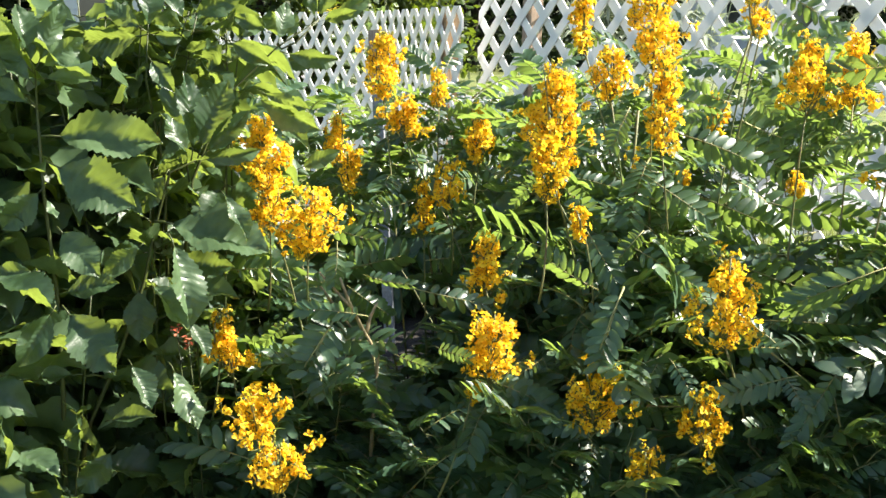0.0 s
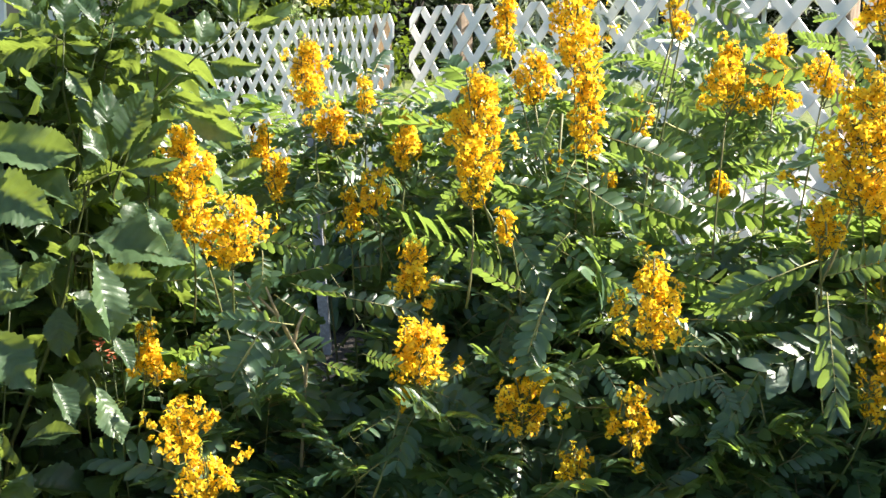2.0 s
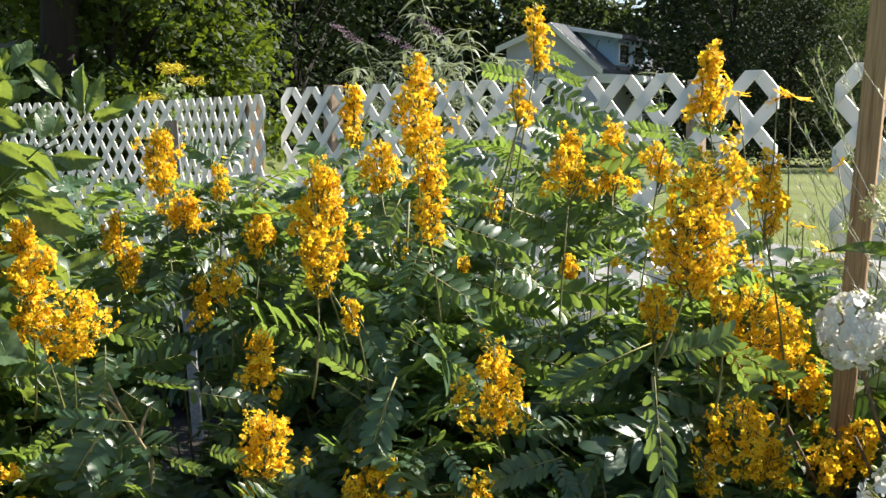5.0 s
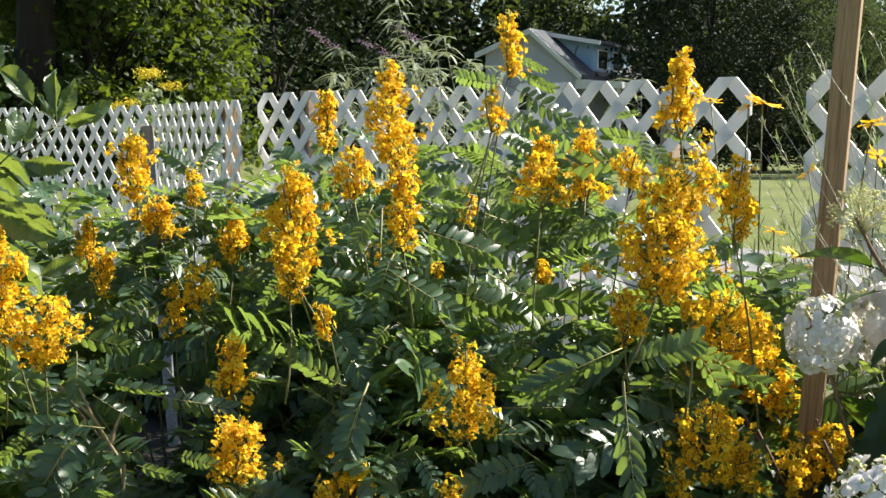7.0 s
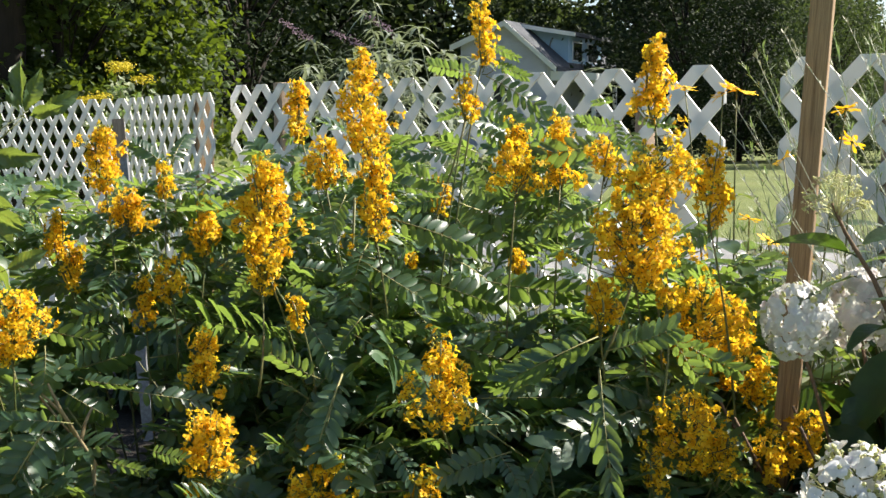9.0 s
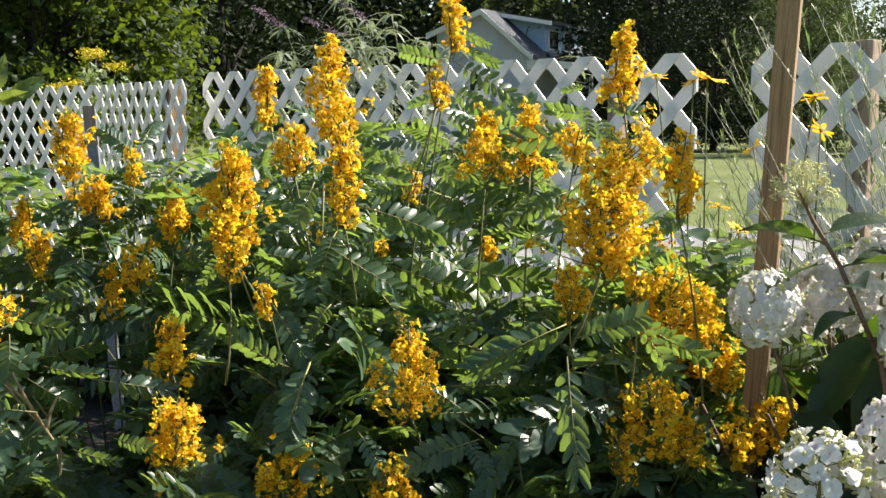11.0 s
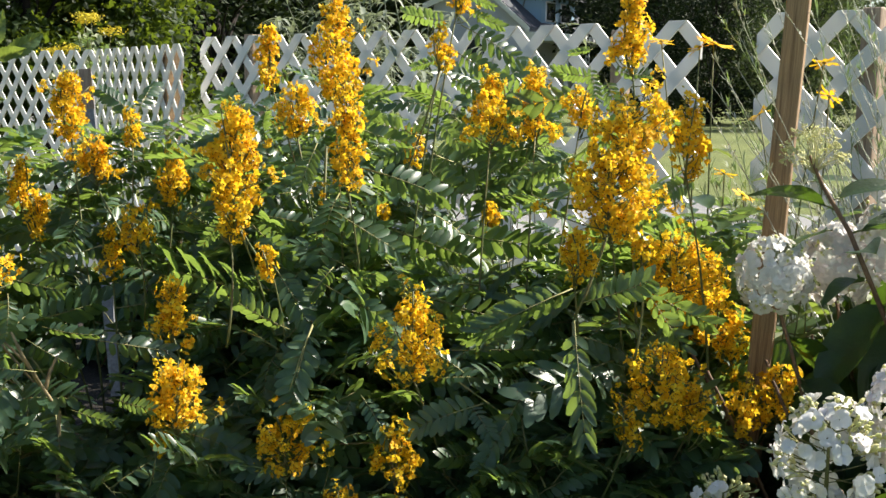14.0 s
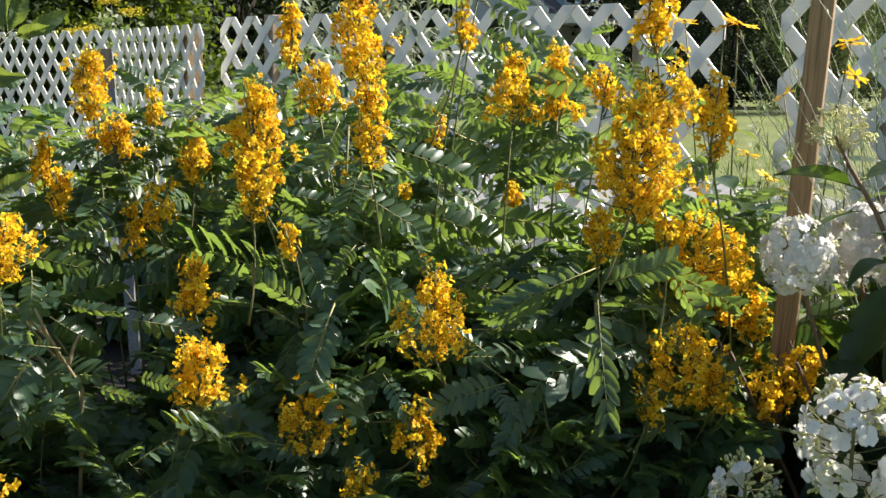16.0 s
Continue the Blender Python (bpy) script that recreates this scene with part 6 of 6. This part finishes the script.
wr = np.random.default_rng(31)
WISPY = "wispy plant with thin stems and thread-like grey-green leaves"
wispy_plant((3.06, -0.42), 5, [(3.02 + wr.uniform(-0.10, 0.22), -0.42 + wr.uniform(-0.12, 0.2), wr.uniform(0.8, 1.38)) for i in range(30)], WISPY)
wispy_plant((3.02, -0.50), 6, [(2.84 + wr.uniform(-0.05, 0.12), -0.60 + wr.uniform(-0.05, 0.12), wr.uniform(1.05, 1.36)) for i in range(9)], WISPY)
fan = lambda u, z: (3.30 - 0.657 * u + wr.normal() * 0.03, -0.86 - 0.754 * u + wr.normal() * 0.03, z)
wispy_plant((3.42, -0.74), 8, [fan(u, 0.92 + 0.42 * wr.random() - 0.3 * max(0, u - 0.1)) for u in wr.uniform(-0.10, 0.24, 12)], "wispy plant with pale dry twigs and thread-like leaves", M_WISP)
wispy_plant((3.46, -0.92), 9, [(3.160, -1.101, 1.277), (3.159, -1.026, 1.318), (3.192, -1.141, 1.235), (3.142, -1.122, 1.201), (3.168, -1.168, 1.163), (3.186, -1.148, 1.117), (3.133, -1.132, 1.135), (3.250, -1.134, 1.280), (3.172, -0.859, 1.344), (3.222, -0.878, 1.313), (3.260, -0.911, 1.267), (3.187, -0.842, 1.244), (3.262, -1.060, 1.262), (3.159, -1.103, 1.068), (3.181, -1.122, 1.188), (3.208, -0.817, 1.363)], "wispy plant with pale dry twigs and thread-like leaves", M_WISP)
wispy_plant((2.95, -0.80), 7, [(2.9 + wr.normal() * 0.10, -0.75 + wr.normal() * 0.10, wr.uniform(0.55, 0.93)) for i in range(26)], WISPY)
wispy_plant((2.98, -0.62), 10, [(2.96 + wr.uniform(-0.09, 0.09), -0.72 + wr.uniform(-0.09, 0.09), wr.uniform(0.80, 1.02)) for i in range(26)], WISPY)


# ---- butterfly bush behind the fence ----
def arching_bush(base, seed, tips, flowers):
    rng = np.random.default_rng(seed)
    t = thing("butterfly_bush", "arching bush with narrow grey-green leaves and faded mauve flower spikes", "shrub", (*base, 0.0))
    loc = np.array(t.location)
    for k, tip in enumerate(tips):
        pts = bend(loc + (rng.normal() * 0.06, rng.normal() * 0.06, -0.02), tip, (0, 0, 0.12), 14)
        acc, lv = Acc(), Acc()
        tube(acc, pts - loc, np.linspace(0.006, 0.0015, 14), 5)
        for i in range(5, 14):
            for j in range(6):
                p = pts[i] + (pts[min(i + 1, 13)] - pts[i]) * rng.uniform() - loc
                v, f = blade(rng.uniform(0.04, 0.095), rng.uniform(0.011, 0.021), 6, 0.4, rng.uniform(0.5, 1.3))
                a = rng.uniform(0, 6.28)
                lv.add(moved(v, Matrix.Translation(p) @ frame_to((math.cos(a), math.sin(a), rng.uniform(0.0, 0.8)))), f)
        part("stem", acc.mesh("stem", [M_GREYLEAF]), t)
        part("foliage", lv.mesh("foliage", [M_GREYLEAF]), t, label="narrow curled grey-green leaves")
        if k < flowers:
            fl = Acc()
            d = pts[-1] - pts[-2]
            d = d / np.linalg.norm(d) * 0.15 + (-0.08 + rng.normal() * 0.03, -0.06 + rng.normal() * 0.03, -0.06)
            for i in range(170):
                q = rng.uniform()
                c = pts[-1] - loc + d * q + rng.normal(size=3) * 0.011 * (1 - 0.6 * q)
                leaf_quads(fl, [c], 0.010, rng)
            part("flower_spike", fl.mesh("flower_spike", [M_MAUVE], smooth=False), t, label="faded mauve flower spike")
    return t


br = np.random.default_rng(3)
arching_bush((0.45, 0.75), 8, [(0.361, 0.102, 1.50), (0.52, 0.27, 1.47), (0.40, 0.5, 1.55), (0.62, 0.35, 1.42), (0.75, 0.45, 1.45), (0.9, 0.5, 1.42), (0.2, 0.2, 1.40), (0.48, 0.3, 1.72), (0.44, 0.32, 1.62), (0.66, 0.4, 1.55)] + [(0.6 + br.normal() * 0.3, 0.4 + br.normal() * 0.2, br.uniform(1.2, 1.5)) for i in range(20)], 3)


# ---- yellow flat-topped flowers beyond the fence ----
def flat_flower_plant(base, seed, tops):
    rng = np.random.default_rng(seed)
    t = thing("tansy_plant", "tall leafy plant with flat heads of tiny yellow flowers", "flower", (*base, 0.0), group="flat-headed yellow flowers")
    loc = np.array(t.location)
    for top in tops:
        pts = bend(loc + (rng.normal() * 0.05, rng.normal() * 0.05, -0.02), top, (0, 0, 0.03), 10)
        acc, fl, lv = Acc(), Acc(), Acc()
        tube(acc, pts - loc, np.linspace(0.005, 0.002, 10), 5)
        n = 130
        c = np.array(top) - loc + np.c_[rng.normal(size=n) * 0.035, rng.normal(size=n) * 0.035, rng.normal(size=n) * 0.014]
        leaf_quads(fl, c, 0.018, rng)
        m = 130
        q = rng.uniform(4, 9, m)
        p = pts[q.astype(int)] - loc + rng.normal(size=(m, 3)) * (0.05, 0.05, 0.04)
        leaf_quads(lv, p, 0.05, rng)
        part("stem", acc.mesh("stem", [M_STEM]), t)
        head = part("flower_head", fl.mesh("flower_head", [M_TANSY], smooth=False), t)
        tagged(head, "flat head of tiny yellow flowers", kind="stuff")
        part("foliage", lv.mesh("foliage", [M_FINE], smooth=False), t)
    return t


flat_flower_plant((-2.5, 0.72), 4, [(-2.533, 0.766, 1.535), (-2.48, 0.70, 1.53), (-2.60, 0.75, 1.51), (-2.42, 0.554, 1.335), (-2.5, 0.5, 1.32), (-2.45, 0.85, 1.45)])


# ---- small red flowers among the broad leaves ----
def red_flower(place, foot, seed):
    rng = np.random.default_rng(seed)
    t = thing("red_flower", "small orange-red flower among broad green leaves", "flower", (*foot, 0.03), group="small red flowers")
    acc, fl = Acc(), Acc()
    pts = bend((0, 0, -0.03), np.array(place) - np.array(t.location), (0.02, 0.01, 0), 8)
    tube(acc, pts, np.linspace(0.0016, 0.0008, 8), 5)
    part("stem", acc.mesh("stem", [M_REDSTEM]), t)
    for i in range(14):
        v, f = blade(0.008, 0.0045, 3, 0.3, 0.2)
        a = rng.uniform(0, 6.28)
        fl.add(moved(v, Matrix.Translation(pts[-1] + rng.normal(size=3) * 0.004) @ frame_to((math.cos(a), math.sin(a), rng.uniform(-0.2, 0.8)))), f)
    part("flower", fl.mesh("flower", [M_RED]), t)


red_flower((2.500, -2.190, 0.742), (2.46, -2.16), 1)
red_flower((2.520, -2.180, 0.728), (2.47, -2.15), 2)
red_flower((2.530, -2.440, 0.985), (2.44, -2.47), 4)
